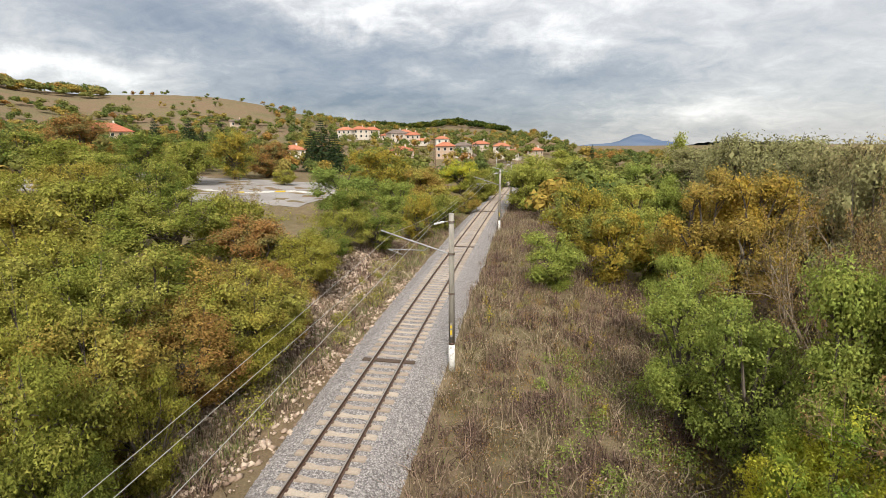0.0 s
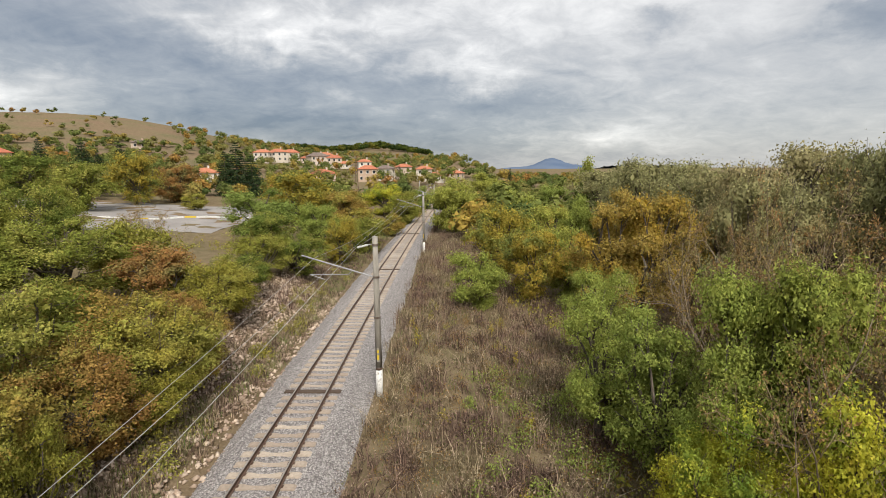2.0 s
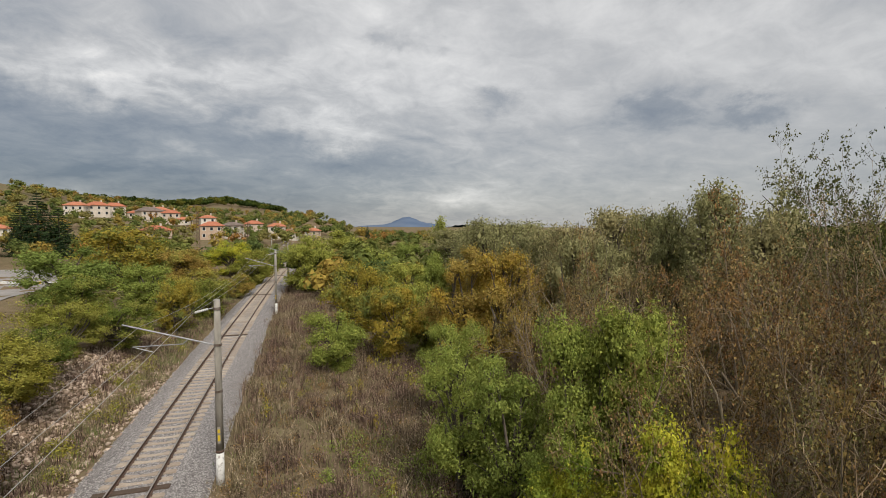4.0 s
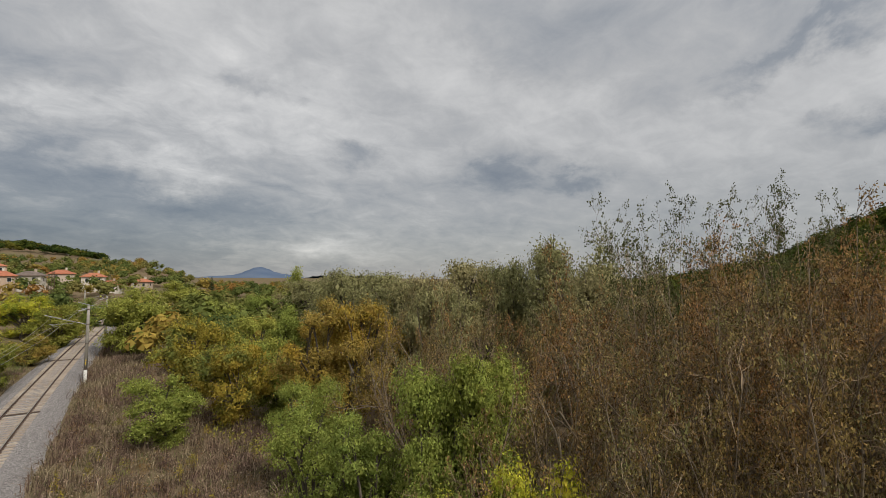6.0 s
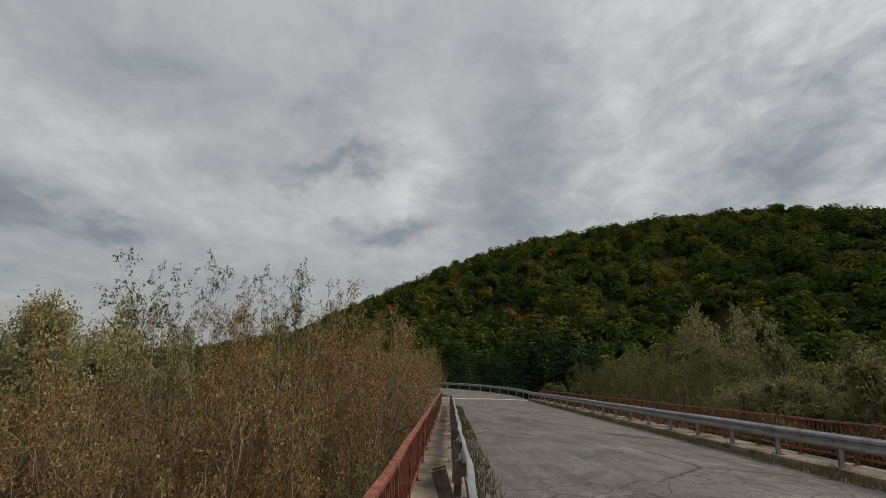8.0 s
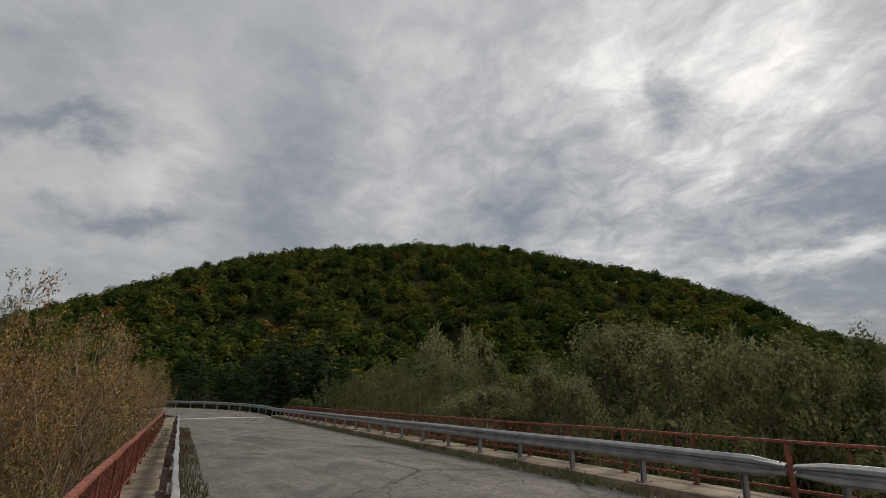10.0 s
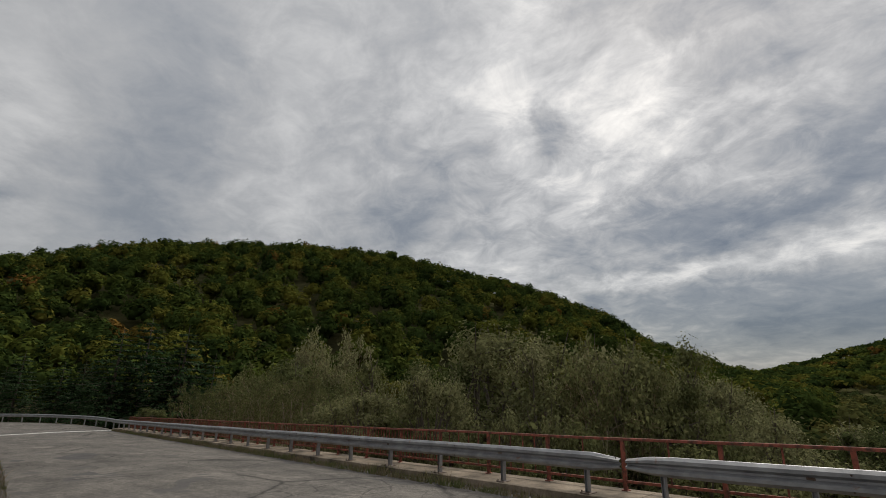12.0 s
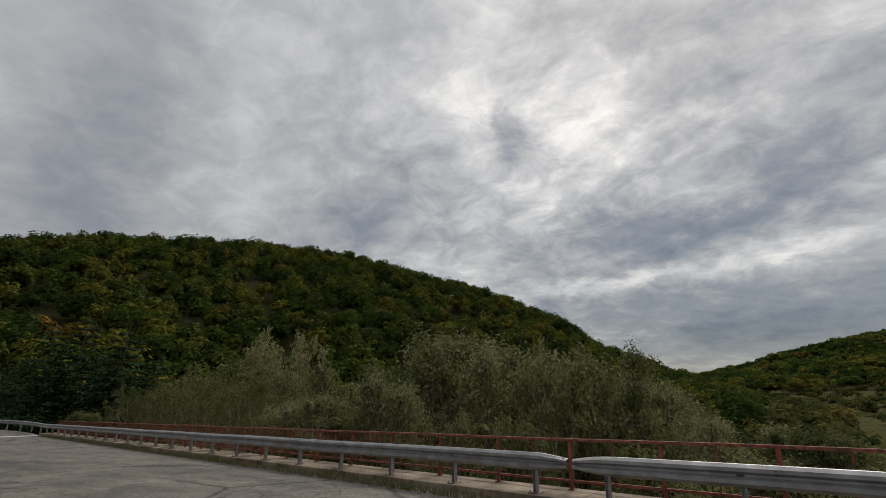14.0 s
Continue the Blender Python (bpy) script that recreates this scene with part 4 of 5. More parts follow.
THICKET_FAR = [(-39.4, 95.0, 0.7, 9.7), (-35.5, 85.0, -0.5, 7.5), (-42.2, 120.0, 1.5, 11.6), (-29.0, 110.0, 0.6, 12.7), (-3.0, 75.0, -2.8, 8.2), (-1.3, 66.0, -4.9, 5.6), (4.3, 90.0, -2.9, 6.5), (-0.2, 60.0, -6.0, 4.4),
        (2.7, 75.0, -5.6, 4.6), (5.4, 100.0, -4.1, 4.8), (-32.4, 130.0, 1.3, 14.4), (-18.9, 110.0, -2.6, 8.8), (-30.2, 75.0, -1.4, 5.5), (-37.6, 44.0, -3.1, 5.5), (-25.2, 40.0, -5.2, 4.9), (-41.6, 36.0, -4.5, 4.9),
        (-11.3, 56.0, -5.1, 5.4), (-6.4, 85.0, -1.4, 8.1)]
GREEN = [(-12.5, 64.0, -1.9, 9.1), (-5.8, 58.0, -4.2, 8.4), (10.4, 78.0, -1.2, 7.4), (13.4, 36.0, -9.8, 3.9), (21.9, 52.0, -4.7, 4.7), (18.6, 70.0, -2.8, 6.4), (14.6, 140.0, -0.4, 13.0), (22.8, 85.0, -2.2, 6.6),
        (7.4, 120.0, -2.2, 7.2), (24.3, 40.0, -6.6, 4.0), (15.6, 60.0, -6.2, 4.2), (25.2, 60.0, -3.4, 4.6), (12.1, 90.0, -3.5, 7.5)]
GREEN_NEAR = [(28.7, 18.5, -13.2, 3.8), (35.8, 16.5, -14.5, 3.7), (47.5, 16.0, -7.7, 1.9), (47.2, 16.0, -8.2, 2.3), (93.3, 10.5, -14.1, 1.0), (43.7, 15.0, -9.2, 2.3), (28.2, 25.0, -10.0, 3.3), (42.1, 15.0, -18.3, 2.1)]
YELLOW = [(-8.0, 82.0, -0.2, 10.7), (16.5, 46.0, -4.5, 5.9), (20.1, 38.0, -7.4, 4.8), (-3.4, 52.0, -5.9, 3.8), (-24.2, 120.0, 1.7, 9.1)]
LIME = [(2.0, 95.0, -1.6, 8.6), (42.4, 12.0, -25.5, 3.0), (42.1, 13.0, -26.5, 2.8), (55.4, 12.0, -20.3, 3.1), (55.5, 12.0, -19.9, 1.6), (39.5, 13.0, -28.4, 2.2)]
GOLD = [(29.6, 34.0, -3.3, 5.4), (33.5, 33.0, -2.0, 5.7), (31.5, 35.0, -1.7, 4.3)]
ORANGE = [(-23.1, 33.0, -7.9, 4.1), (-20.5, 132.0, 0.4, 10.1), (-37.6, 150.0, 3.0, 11.2)]
WILLOW = [(33.6, 62.0, 1.5, 11.7), (28.7, 72.0, 0.1, 9.1), (39.8, 42.0, 0.6, 5.8), (37.0, 40.0, -2.1, 5.0), (26.7, 80.0, -0.9, 7.7), (33.2, 50.0, 1.2, 8.6), (38.9, 44.0, -0.2, 6.7), (48.3, 40.0, 3.0, 7.3),
        (58.9, 36.0, 5.2, 6.6), (52.5, 38.0, 3.4, 4.2), (43.6, 30.0, -0.2, 4.0), (64.4, 30.0, 2.1, 5.8), (42.8, 34.0, 1.5, 3.6)]
WILLOW_SOUTH = [(110.5, 62.0, -2.8, 3.0), (125.8, 46.0, 2.9, 8.2), (135.5, 42.0, 3.1, 7.6), (149.8, 33.0, 7.5, 8.7), (145.3, 37.0, 4.1, 6.6), (156.3, 29.0, 5.5, 5.9), (136.9, 26.0, -2.5, 3.1), (143.9, 23.0, -4.1, 2.8), (152.2, 21.0, -1.9, 3.0),
        (140.8, 24.0, 2.0, 3.4), (161.1, 29.0, 5.4, 6.4), (165.6, 31.0, 5.8, 5.3), (169.5, 42.0, 2.0, 6.0), (172.7, 52.0, 1.0, 6.1), (178.9, 40.0, -2.3, 5.5), (-177.1, 38.0, -2.6, 4.6), (-173.5, 40.0, -2.6, 5.3),
        (175.1, 33.0, -1.6, 5.1), (131.8, 26.0, -0.8, 3.8), (153.6, 21.0, -2.0, 3.6), (166.0, 24.0, -4.9, 5.2), (177.1, 24.0, -5.3, 4.7), (-174.3, 26.0, -5.0, 5.0)]
BARE = [(96.4, 36.0, 1.2, 2.6), (97.0, 46.0, 0.6, 2.4), (-24.6, 52.0, -3.6, 4.6), (41.7, 24.0, -4.9, 5.4), (51.2, 19.0, -2.9, 5.1), (59.6, 18.0, -0.3, 5.7), (69.1, 17.0, 3.1, 5.4), (77.3, 15.5, 3.7, 4.9), (84.1, 16.0, 4.0, 5.1), (90.1, 15.0, 3.7, 4.2), (94.8, 17.0, 3.1, 3.8),
        (88.3, 20.0, 2.7, 4.8), (93.0, 24.0, 1.8, 4.6), (95.6, 30.0, 0.8, 3.2), (74.2, 21.0, 2.1, 5.8), (86.7, 21.0, 3.5, 5.2), (72.1, 11.5, -7.0, 3.4), (84.1, 10.5, -6.9, 3.0), (58.9, 12.5, -10.1, 3.2),
        (92.1, 10.5, -6.7, 2.6), (45.5, 22.0, -3.2, 4.1)]
DRY_SOUTH = [(114.9, 42.0, -0.9, 3.8), (119.0, 36.0, -0.5, 3.8), (122.4, 33.0, 0.2, 3.6), (124.8, 30.0, 0.7, 3.2), (116.4, 44.0, -0.8, 5.2), (121.1, 40.0, 0.9, 5.2), (131.0, 36.0, -0.2, 4.5), (126.5, 52.0, 4.3, 4.3),
        (130.0, 50.0, 4.9, 5.2), (159.7, 26.0, 2.9, 2.7)]
SAPLING = [(66.5, 23.0, 9.0, 1.2), (69.2, 23.0, 9.4, 1.4), (71.5, 24.0, 7.8, 1.3), (75.9, 23.0, 8.5, 1.3), (77.8, 23.5, 8.9, 1.1), (81.0, 23.0, 9.8, 1.3), (82.4, 24.0, 8.3, 1.0), (62.7, 28.0, 5.2, 2.0)]
PINE = [(106.9, 78.0, 5.0, 12.9), (112.3, 75.0, 3.7, 11.0), (115.7, 72.0, 2.8, 8.0), (104.4, 85.0, 1.6, 7.6), (98.8, 95.0, 0.8, 6.6), (112.7, 74.0, 5.6, 13.5), (109.2, 80.0, 6.4, 10.6), (99.8, 88.0, 2.2, 9.2),
        (102.8, 84.0, 1.4, 7.8), (97.6, 92.0, -0.3, 6.2)]
SPRUCE = [(-14.4, 150.0, 3.3, 12.0), (-15.6, 150.0, 2.2, 6.9), (-12.9, 148.0, 1.8, 8.6), (-31.2, 190.0, 3.2, 6.5), (-28.1, 200.0, 3.2, 6.7), (-25.1, 210.0, 2.9, 5.8), (-26.9, 190.0, 2.1, 5.2), (14.6, 260.0, 0.4, 4.2),
        (17.6, 270.0, 0.1, 3.7), (14.0, 255.0, 0.1, 3.6)]
FAR_TREE = [(26.8, 120.0, 0.8, 5.4)]


def grove_of(name, label, category, group, leaf, seeds, H, W, low, k, n, size, stems=1, hang=0.0):
    return Grove([lambda s=s: make_tree(name, label, category, group, s, leaf, H, W, low, k, n, size, stems, hang) for s in seeds])


plant(grove_of("leafy_bush", "dense green to yellow autumn bush beside the railway", "bush", "bushes beside the railway", "bush", (1, 2, 3, 4), 6.0, 6.0, 0.05, 34, 18500, 0.06, 3), THICKET, 1.14)
plant(grove_of("leafy_bush", "rounded olive green and yellow bush behind the railway bank", "bush", "bushes behind the railway", "bush", (11, 12, 13), 7.0, 7.5, 0.06, 30, 9000, 0.12, 2), THICKET_FAR, 1.15)
plant(grove_of("green_tree", "fresh green leafy tree in scrub beside the railway", "tree", "green trees", "green", (21, 22, 23), 6.0, 5.5, 0.06, 30, 11000, 0.085, 2), GREEN, 1.15)
plant(grove_of("green_bush", "fresh green bushy young tree close to the bridge", "bush", "green bushes near the bridge", "green", (24, 25, 26), 6.0, 4.6, 0.06, 28, 19000, 0.047, 3), GREEN_NEAR, 1.15)
plant(grove_of("yellow_tree", "small tree with yellow autumn leaves", "tree", "yellow trees", "yellow", (31, 32), 6.0, 6.0, 0.08, 36, 10000, 0.095, 2), YELLOW, 1.1)
plant(grove_of("lime_bush", "bright yellow-green leafy bush", "bush", "bright bushes", "lime", (41, 42), 5.0, 4.2, 0.06, 32, 16000, 0.046, 3), LIME, 1.1)
plant(grove_of("gold_willow", "golden yellow willow with drooping sprays", "tree", "golden willows", "gold", (51, 52), 10.0, 7.0, 0.16, 36, 16000, 0.09, 2, 0.5), GOLD, 1.1)
plant(grove_of("orange_bush", "rounded bush with orange-brown autumn leaves", "bush", "orange bushes", "orange", (61,), 6.0, 5.0, 0.06, 36, 11000, 0.085, 3), ORANGE, 1.1)
plant(grove_of("willow", "grey-green willow with fine narrow leaves", "tree", "grey willows", "willow", (71, 72, 73), 11.0, 9.0, 0.10, 42, 13500, 0.11, 2, 0.3), WILLOW, 1.2)
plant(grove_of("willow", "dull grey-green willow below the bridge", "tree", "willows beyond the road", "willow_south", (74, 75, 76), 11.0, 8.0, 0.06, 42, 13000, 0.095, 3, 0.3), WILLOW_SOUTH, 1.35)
plant(grove_of("lone_tree", "dark round tree standing out of the far scrub", "tree", "", "green", (81,), 8.0, 6.0, 0.3, 20, 3000, 0.2), FAR_TREE)


def bare_shrub(name, label, category, group, seed, H, W, stems, forks, nleaf, leaf, lean=(0, 60), thick=1.0, twigs=7):
    """A many-stemmed shrub: bowed stems branch three times and end in a haze of fine twigs."""
    g = np.random.default_rng(seed)
    limbs, fine, tips = [], [], []

    def grow(p, d, L, r, level):
        seg, wander, lift = ((6, 0.14, 0.05), (4, 0.20, 0.03), (3, 0.22, 0.03), (2, 0.2, 0.03))[level]
        pts, dirs = [p], [d]
        for _ in range(seg):
            d = (d + Vector(g.normal(0, wander, 3)) + Vector((0, 0, lift))).normalized()
            p = p + d * (L / seg)
            pts.append(p), dirs.append(d)
        end = r * (0.45, 0.45, 0.5, 0.4)[level]
        (limbs if level < 2 else fine).append((pts, r, end, (6, 5, 3, 3)[level]))
        if level == 3:
            for _ in range(2):
                a = pts[1].lerp(pts[2], g.uniform(-0.6, 0.9))
                b = a + (d + Vector(g.normal(0, 0.55, 3))).normalized() * H * g.uniform(0.018, 0.045)
                fine.append(([a, b], 0.007 * thick, 0.003, 3))
                tips.append(b)
            tips.append(p)
            return
        n = (forks + 2, forks + 2, twigs)[level]
        if level and p.z < H * 0.24:  # the lowest boughs have died back
            n = 1
        for c in range(n):
            t = (0.30 + 0.70 * (c + g.random()) / n) * seg
            k = min(int(t), seg - 1)
            q, e = pts[k].lerp(pts[k + 1], t - k), dirs[k + 1]
            side = e.orthogonal().normalized()
            side = (Matrix.Rotation(g.uniform(0, 6.283), 3, e) @ side)
            spread = radians(g.uniform(20, 64))
            grow(q, (e * math.cos(spread) + side * math.sin(spread)).normalized(), L * (0.50, 0.50, 0.46)[level] * g.uniform(0.7, 1.25) * (1.15 - 0.4 * t / seg), max((r + (end - r) * t / seg) * 0.62, 0.010 * thick), level + 1)

    for i in range(stems):
        a = 6.283 * i * 0.618 + g.normal(0, 0.25)
        phi = radians(lean[0] + (lean[1] - lean[0]) * ((i + 0.5) / stems) ** 0.7)
        base = Vector((math.cos(a), math.sin(a), 0)) * W * 0.05 * g.uniform(0.3, 1.4) + Vector((0, 0, -0.2))
        grow(base, Vector((math.sin(phi) * math.cos(a), math.sin(phi) * math.sin(a), math.cos(phi))), H * g.uniform(0.5, 0.66), (0.065 + 0.04 * g.random()) * thick, 0)
    E = np.array([tuple(e) for e in tips])
    kz = H / np.percentile(E[:, 2], 99)
    kr = min(max(W * 0.5 / np.percentile(np.hypot(E[:, 0], E[:, 1]), 96), 0.8 * kz), 1.25 * kz)
    W = 2 * kr * np.percentile(np.hypot(E[:, 0], E[:, 1]), 96)
    fit = Matrix.Diagonal((kr, kr, kz))
    meshes = []
    for rows in (limbs, fine):
        m = Mesh()
        for pts, r0, r1, n in rows:
            m.tube([fit @ p for p in pts], list(np.linspace(r0, r1, len(pts))), n, False)
        meshes.append(m)
    E = E * np.array([kr, kr, kz])
    top = thing(name, label, category, group)
    part("branch_frame", meshes[0].data("branch_frame", BRANCH, True), top)
    tagged(part("twig_mass", meshes[1].data("twig_mass", TWIG), top), kind="stuff")
    w = np.clip(E[:, 2] / H - 0.15, 0.03, 0.7)
    P = E[g.choice(len(E), nleaf, p=w / w.sum())] + g.normal(0, 0.09, (nleaf, 3))
    V, F = leaf_tris(P, g.normal(0, 1, (nleaf, 3)), 0.05 * leaf[1], g)
    part("foliage", quick("foliage", V, F[:, :3], LEAF[leaf[0]]), top, "sparse dry leaves")
    top["H"], top["W"] = H, W
    return top


plant(Grove([lambda s=s: bare_shrub("bare_shrub", "tangled bare brown willow shrub with few dry leaves", "shrub", "bare shrubs below the bridge", s, 10.0, 9.5, 13, 3, 15000, ("sere", 0.95), (4, 70), 1.15, 5) for s in (1, 2, 3)]), BARE, 1.65, True)
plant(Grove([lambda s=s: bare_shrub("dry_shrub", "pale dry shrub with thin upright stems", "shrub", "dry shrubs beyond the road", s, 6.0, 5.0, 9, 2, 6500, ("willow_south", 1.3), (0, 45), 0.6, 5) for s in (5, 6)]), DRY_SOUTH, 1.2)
plant(Grove([lambda s=s: bare_shrub("poplar_sapling", "tall thin sapling with grey-green leaf tufts", "sapling", "thin saplings above the shrubs", s, 12.0, 2.6, 3, 2, 3000, ("willow_south", 1.2), (0, 14), 0.6, 4) for s in (8, 9)]), SAPLING, 1.6)


def conifer(name, label, group, seed, H, W, tiers, leafn, size, bare=0.05):
    g = np.random.default_rng(seed)
    m = Mesh().tube([(0, 0, -0.3), (0, 0, H * 0.5), (0, 0, H * 0.99)], [0.016 * H, 0.011 * H, 0.01], 7)
    P, D = [], []
    for i in range(tiers):
        f = bare + (0.97 - bare) * (i / tiers)
        R = W * 0.5 * (1 - f) ** 0.75 * g.uniform(0.8, 1.15)
        nb = 9 if f < 0.7 else 6
        a0 = g.uniform(0, 6.28)
        for b in range(nb):
            a = a0 + 6.283 * b / nb + g.normal(0, 0.15)
            L = R * g.uniform(0.75, 1.1)
            tip = Vector((math.cos(a) * L, math.sin(a) * L, f * H - 0.12 * L + g.normal(0, 0.05)))
            root = Vector((0, 0, f * H))
            m.tube([root, tip], [0.004 * H, 0.002 * H], 3, False)
            n = max(6, int(leafn * L / (W * 0.5)))
            t = np.sqrt(g.uniform(0.05, 1, n))
            q = np.array(root)[None] + t[:, None] * np.array(tip - root)[None] + g.normal(0, 0.11, (n, 3)) * np.array([L, L, L * 0.55]) * (0.5 + 0.5 * t[:, None])
            P.append(q)
            D.append(np.tile([math.cos(a) * 0.5, math.sin(a) * 0.5, 0.8], (n, 1)))
    top = thing(name, label, "conifer", group)
    part("trunk", m.data("trunk", BARK), top)
    V, F = leaf_quads(np.concatenate(P), np.concatenate(D), size, g)
    part("crown", quick("crown", V, F, LEAF["conifer"]), top)
    top["H"], top["W"] = H, W
    return top


plant(Grove([lambda s=s: conifer("spruce", "dark blue-green spruce tree", "dark spruces", s, 14.0, 8.0, 24, 50, 0.19) for s in (1, 2)]), SPRUCE, 1.15)
plant(Grove([lambda s=s: conifer("pine", "dark green pine at the foot of the wooded hill", "pines by the road", s, 13.0, 9.0, 17, 85, 0.15, 0.10) for s in (3, 4)]), PINE, 1.2)


# ---- woods that nobody could count ----
def woods(name, label, spots, leaf, seed, quads, mat_scale=1.0, cone=0.0):
    """Crowns of many leaf clumps over the land; spots: x, y, height, width."""
    g = np.random.default_rng(seed)
    S = np.array(spots)
    n = len(S)
    z0 = land(S[:, 0], S[:, 1])
    quads = int(quads * 1.7)
    d = g.normal(0, 1, (n, quads, 3))
    d /= np.linalg.norm(d, axis=2, keepdims=True)
    d[..., 2] = np.where(d[..., 2] < -0.2, -d[..., 2], d[..., 2])
    # five lobes a crown
    lobes = g.normal(0, 0.15, (n, 5, 3))
    lobes[..., 2] = g.uniform(0.28, 0.64, (n, 5)) + 0.12 * np.exp(-np.hypot(lobes[..., 0], lobes[..., 1]) * 6)
    idx = g.integers(0, 5, (n, quads))
    c = np.take_along_axis(lobes, idx[..., None].repeat(3, 2), 1)
    rr = g.uniform(0.21, 0.32, (n, 5))
    r = np.take_along_axis(rr, idx, 1)[..., None] * (1 - 0.25 * g.random((n, quads, 1)) ** 2)
    Q = c * np.array([1, 1, 1]) + d * r
    W, H = S[:, 3][:, None], S[:, 2][:, None]
    P = np.stack([S[:, 0][:, None] + Q[..., 0] * W, S[:, 1][:, None] + Q[..., 1] * W, z0[:, None] + np.maximum(Q[..., 2], 0.02) * H], -1).reshape(-1, 3)
    size = (W * 0.07 * mat_scale).repeat(quads, 1).reshape(-1, 1)
    V, F = leaf_tris(P, d.reshape(-1, 3) + np.array([0, 0, 0.3]), size * 0.85, g, 0.3)
    C = np.stack([S[:, 0][:, None] + lobes[..., 0] * W, S[:, 1][:, None] + lobes[..., 1] * W, z0[:, None] + lobes[..., 2] * H], -1).reshape(-1, 3)
    R = (rr[..., None] * np.stack([W, W, H * 0.85], -1)).reshape(-1, 3) * 0.58
    me = merged(name, [(V, F), cores(C, R, g)], LEAF[leaf])
    tone = g.random(n)
    me.attributes.new("tone", "FLOAT", "POINT").data.foreach_set("value", np.concatenate([tone.repeat(quads * 3), tone.repeat(60)]).astype(np.float32))
    tagged(new(name, me), label, "woods", kind="stuff")


def spots_in(g, n, az, r, H, W, power=1.0, keep=lambda x, y: True):
    out = []
    for i in range(n):
        a = g.uniform(*az)
        d = r[0] + (r[1] - r[0]) * g.random() ** power
        x, y = polar(a, d)
        if keep(x, y):
            out.append((x, y, g.uniform(*H), g.uniform(*W)))
    return out


def off_road(x, y):
    u, v = x * UX + y * UY, x * UY - y * UX
    s = y - T0[1]
    o = x - T0[0] - 0.165 * s - 0.0003 * s * s
    return not (-60 < u < 100 and -6 < v < 14) and not (abs(o) < 7 and s < 220) and not (-75 < x < -8 and 62 < y < 118)


g = np.random.default_rng(21)
woods("hill_forest", "dense dark green deciduous forest with yellowing crowns on the hill", spots_in(g, 2900, (62, 180), (88, 325), (8.5, 12.5), (7.5, 10.5), 0.75, off_road), "forest", 5, 100, 1.15)
woods("valley_scrub", "mixed green and olive scrub filling the valley floor", spots_in(g, 640, (9, 64), (62, 480), (5.5, 9), (5.5, 9), 1.3, off_road), "grove", 6, 150)
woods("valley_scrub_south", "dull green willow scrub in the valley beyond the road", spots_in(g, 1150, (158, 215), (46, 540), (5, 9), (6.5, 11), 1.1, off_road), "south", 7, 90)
woods("village_trees", "mixed autumn trees between the village and the railway", spots_in(g, 260, (-46, -20), (85, 230), (4.5, 7.5), (4.5, 8), 1.0, off_road) + spots_in(g, 520, (-20, 11), (85, 430), (4.5, 7.5), (4.5, 8), 0.8, off_road), "grove", 8, 120)
woods("far_hill_woods", "green woods on the far hills behind the village", spots_in(g, 700, (-16, 8), (640, 980), (7, 11), (11, 17), 1.0), "forest", 9, 60, 1.4)
woods("ridge_trees", "scattered dark trees along the dry hill's ridge", spots_in(g, 150, (-48, -35), (380, 450), (5, 8.5), (7, 12), 1.0) + spots_in(g, 26, (-34, -18), (330, 480), (3, 5), (3, 5), 1.0) + spots_in(g, 420, (-48, -20), (160, 320), (2.5, 6), (4, 7.5), 1.7), "grove", 10, 90, 1.3)
woods("south_hill_forest", "dark forest on the far southern hill", spots_in(g, 1200, (168, 215), (500, 950), (9, 14), (16, 26), 1.0), "forest", 11, 50, 1.5)


# ---- weeds and grass ----
def blades(name, label, category, P, H, mat, g, wide=0.012, lean=0.35, fork=0):
    """Thin bent stalks that stand on the ground."""
    n = len(P)
    a = g.uniform(0, 6.283, n)
    L = H * g.uniform(0.5, 1.2, n)
    dx, dy = np.cos(a), np.sin(a)
    k = np.abs(g.normal(0, lean, n))
    b = g.uniform(0, 6.283, n)
    wx, wy = np.cos(b) * wide, np.sin(b) * wide
    z = land(P[:, 0], P[:, 1]) - 0.05
    rows = []
    for f, w in ((0, 1.0), (0.55, 0.8), (1.0, 0.12)):
        cx, cy, cz = P[:, 0] + dx * L * k * f * f, P[:, 1] + dy * L * k * f * f, z + L * f * (1 - 0.3 * k * f)
        rows.append(np.stack([cx - wx * w, cy - wy * w, cz], -1))
        rows.append(np.stack([cx + wx * w, cy + wy * w, cz], -1))
    V = np.stack(rows, 1).reshape(-1, 3)
    i = np.arange(n)[:, None] * 6
    F = np.concatenate([i + np.array([[0, 1, 3, 2]]), i + np.array([[2, 3, 5, 4]])])
    tagged(new(name, quick(name, V, F, mat)), label, category, kind="stuff")


def scatter(g, n, s, o, power=1.0, clump=0.0):
    ss = s[0] + (s[1] - s[0]) * g.random(n) ** power
    oo = g.uniform(o[0], o[1], n)
    if clump:
        c = g.integers(0, n // 30 + 1, n)
        cs, co = s[0] + (s[1] - s[0]) * g.random(n // 30 + 1) ** power, g.uniform(o[0], o[1], n // 30 + 1)
        m = g.random(n) < 0.75
        ss, oo = np.where(m, cs[c] + g.normal(0, clump, n), ss), np.where(m, co[c] + g.normal(0, clump, n), oo)
    return np.stack([T0[0] + 0.165 * ss + 0.0003 * ss ** 2 + oo, T0[1] + ss], -1)


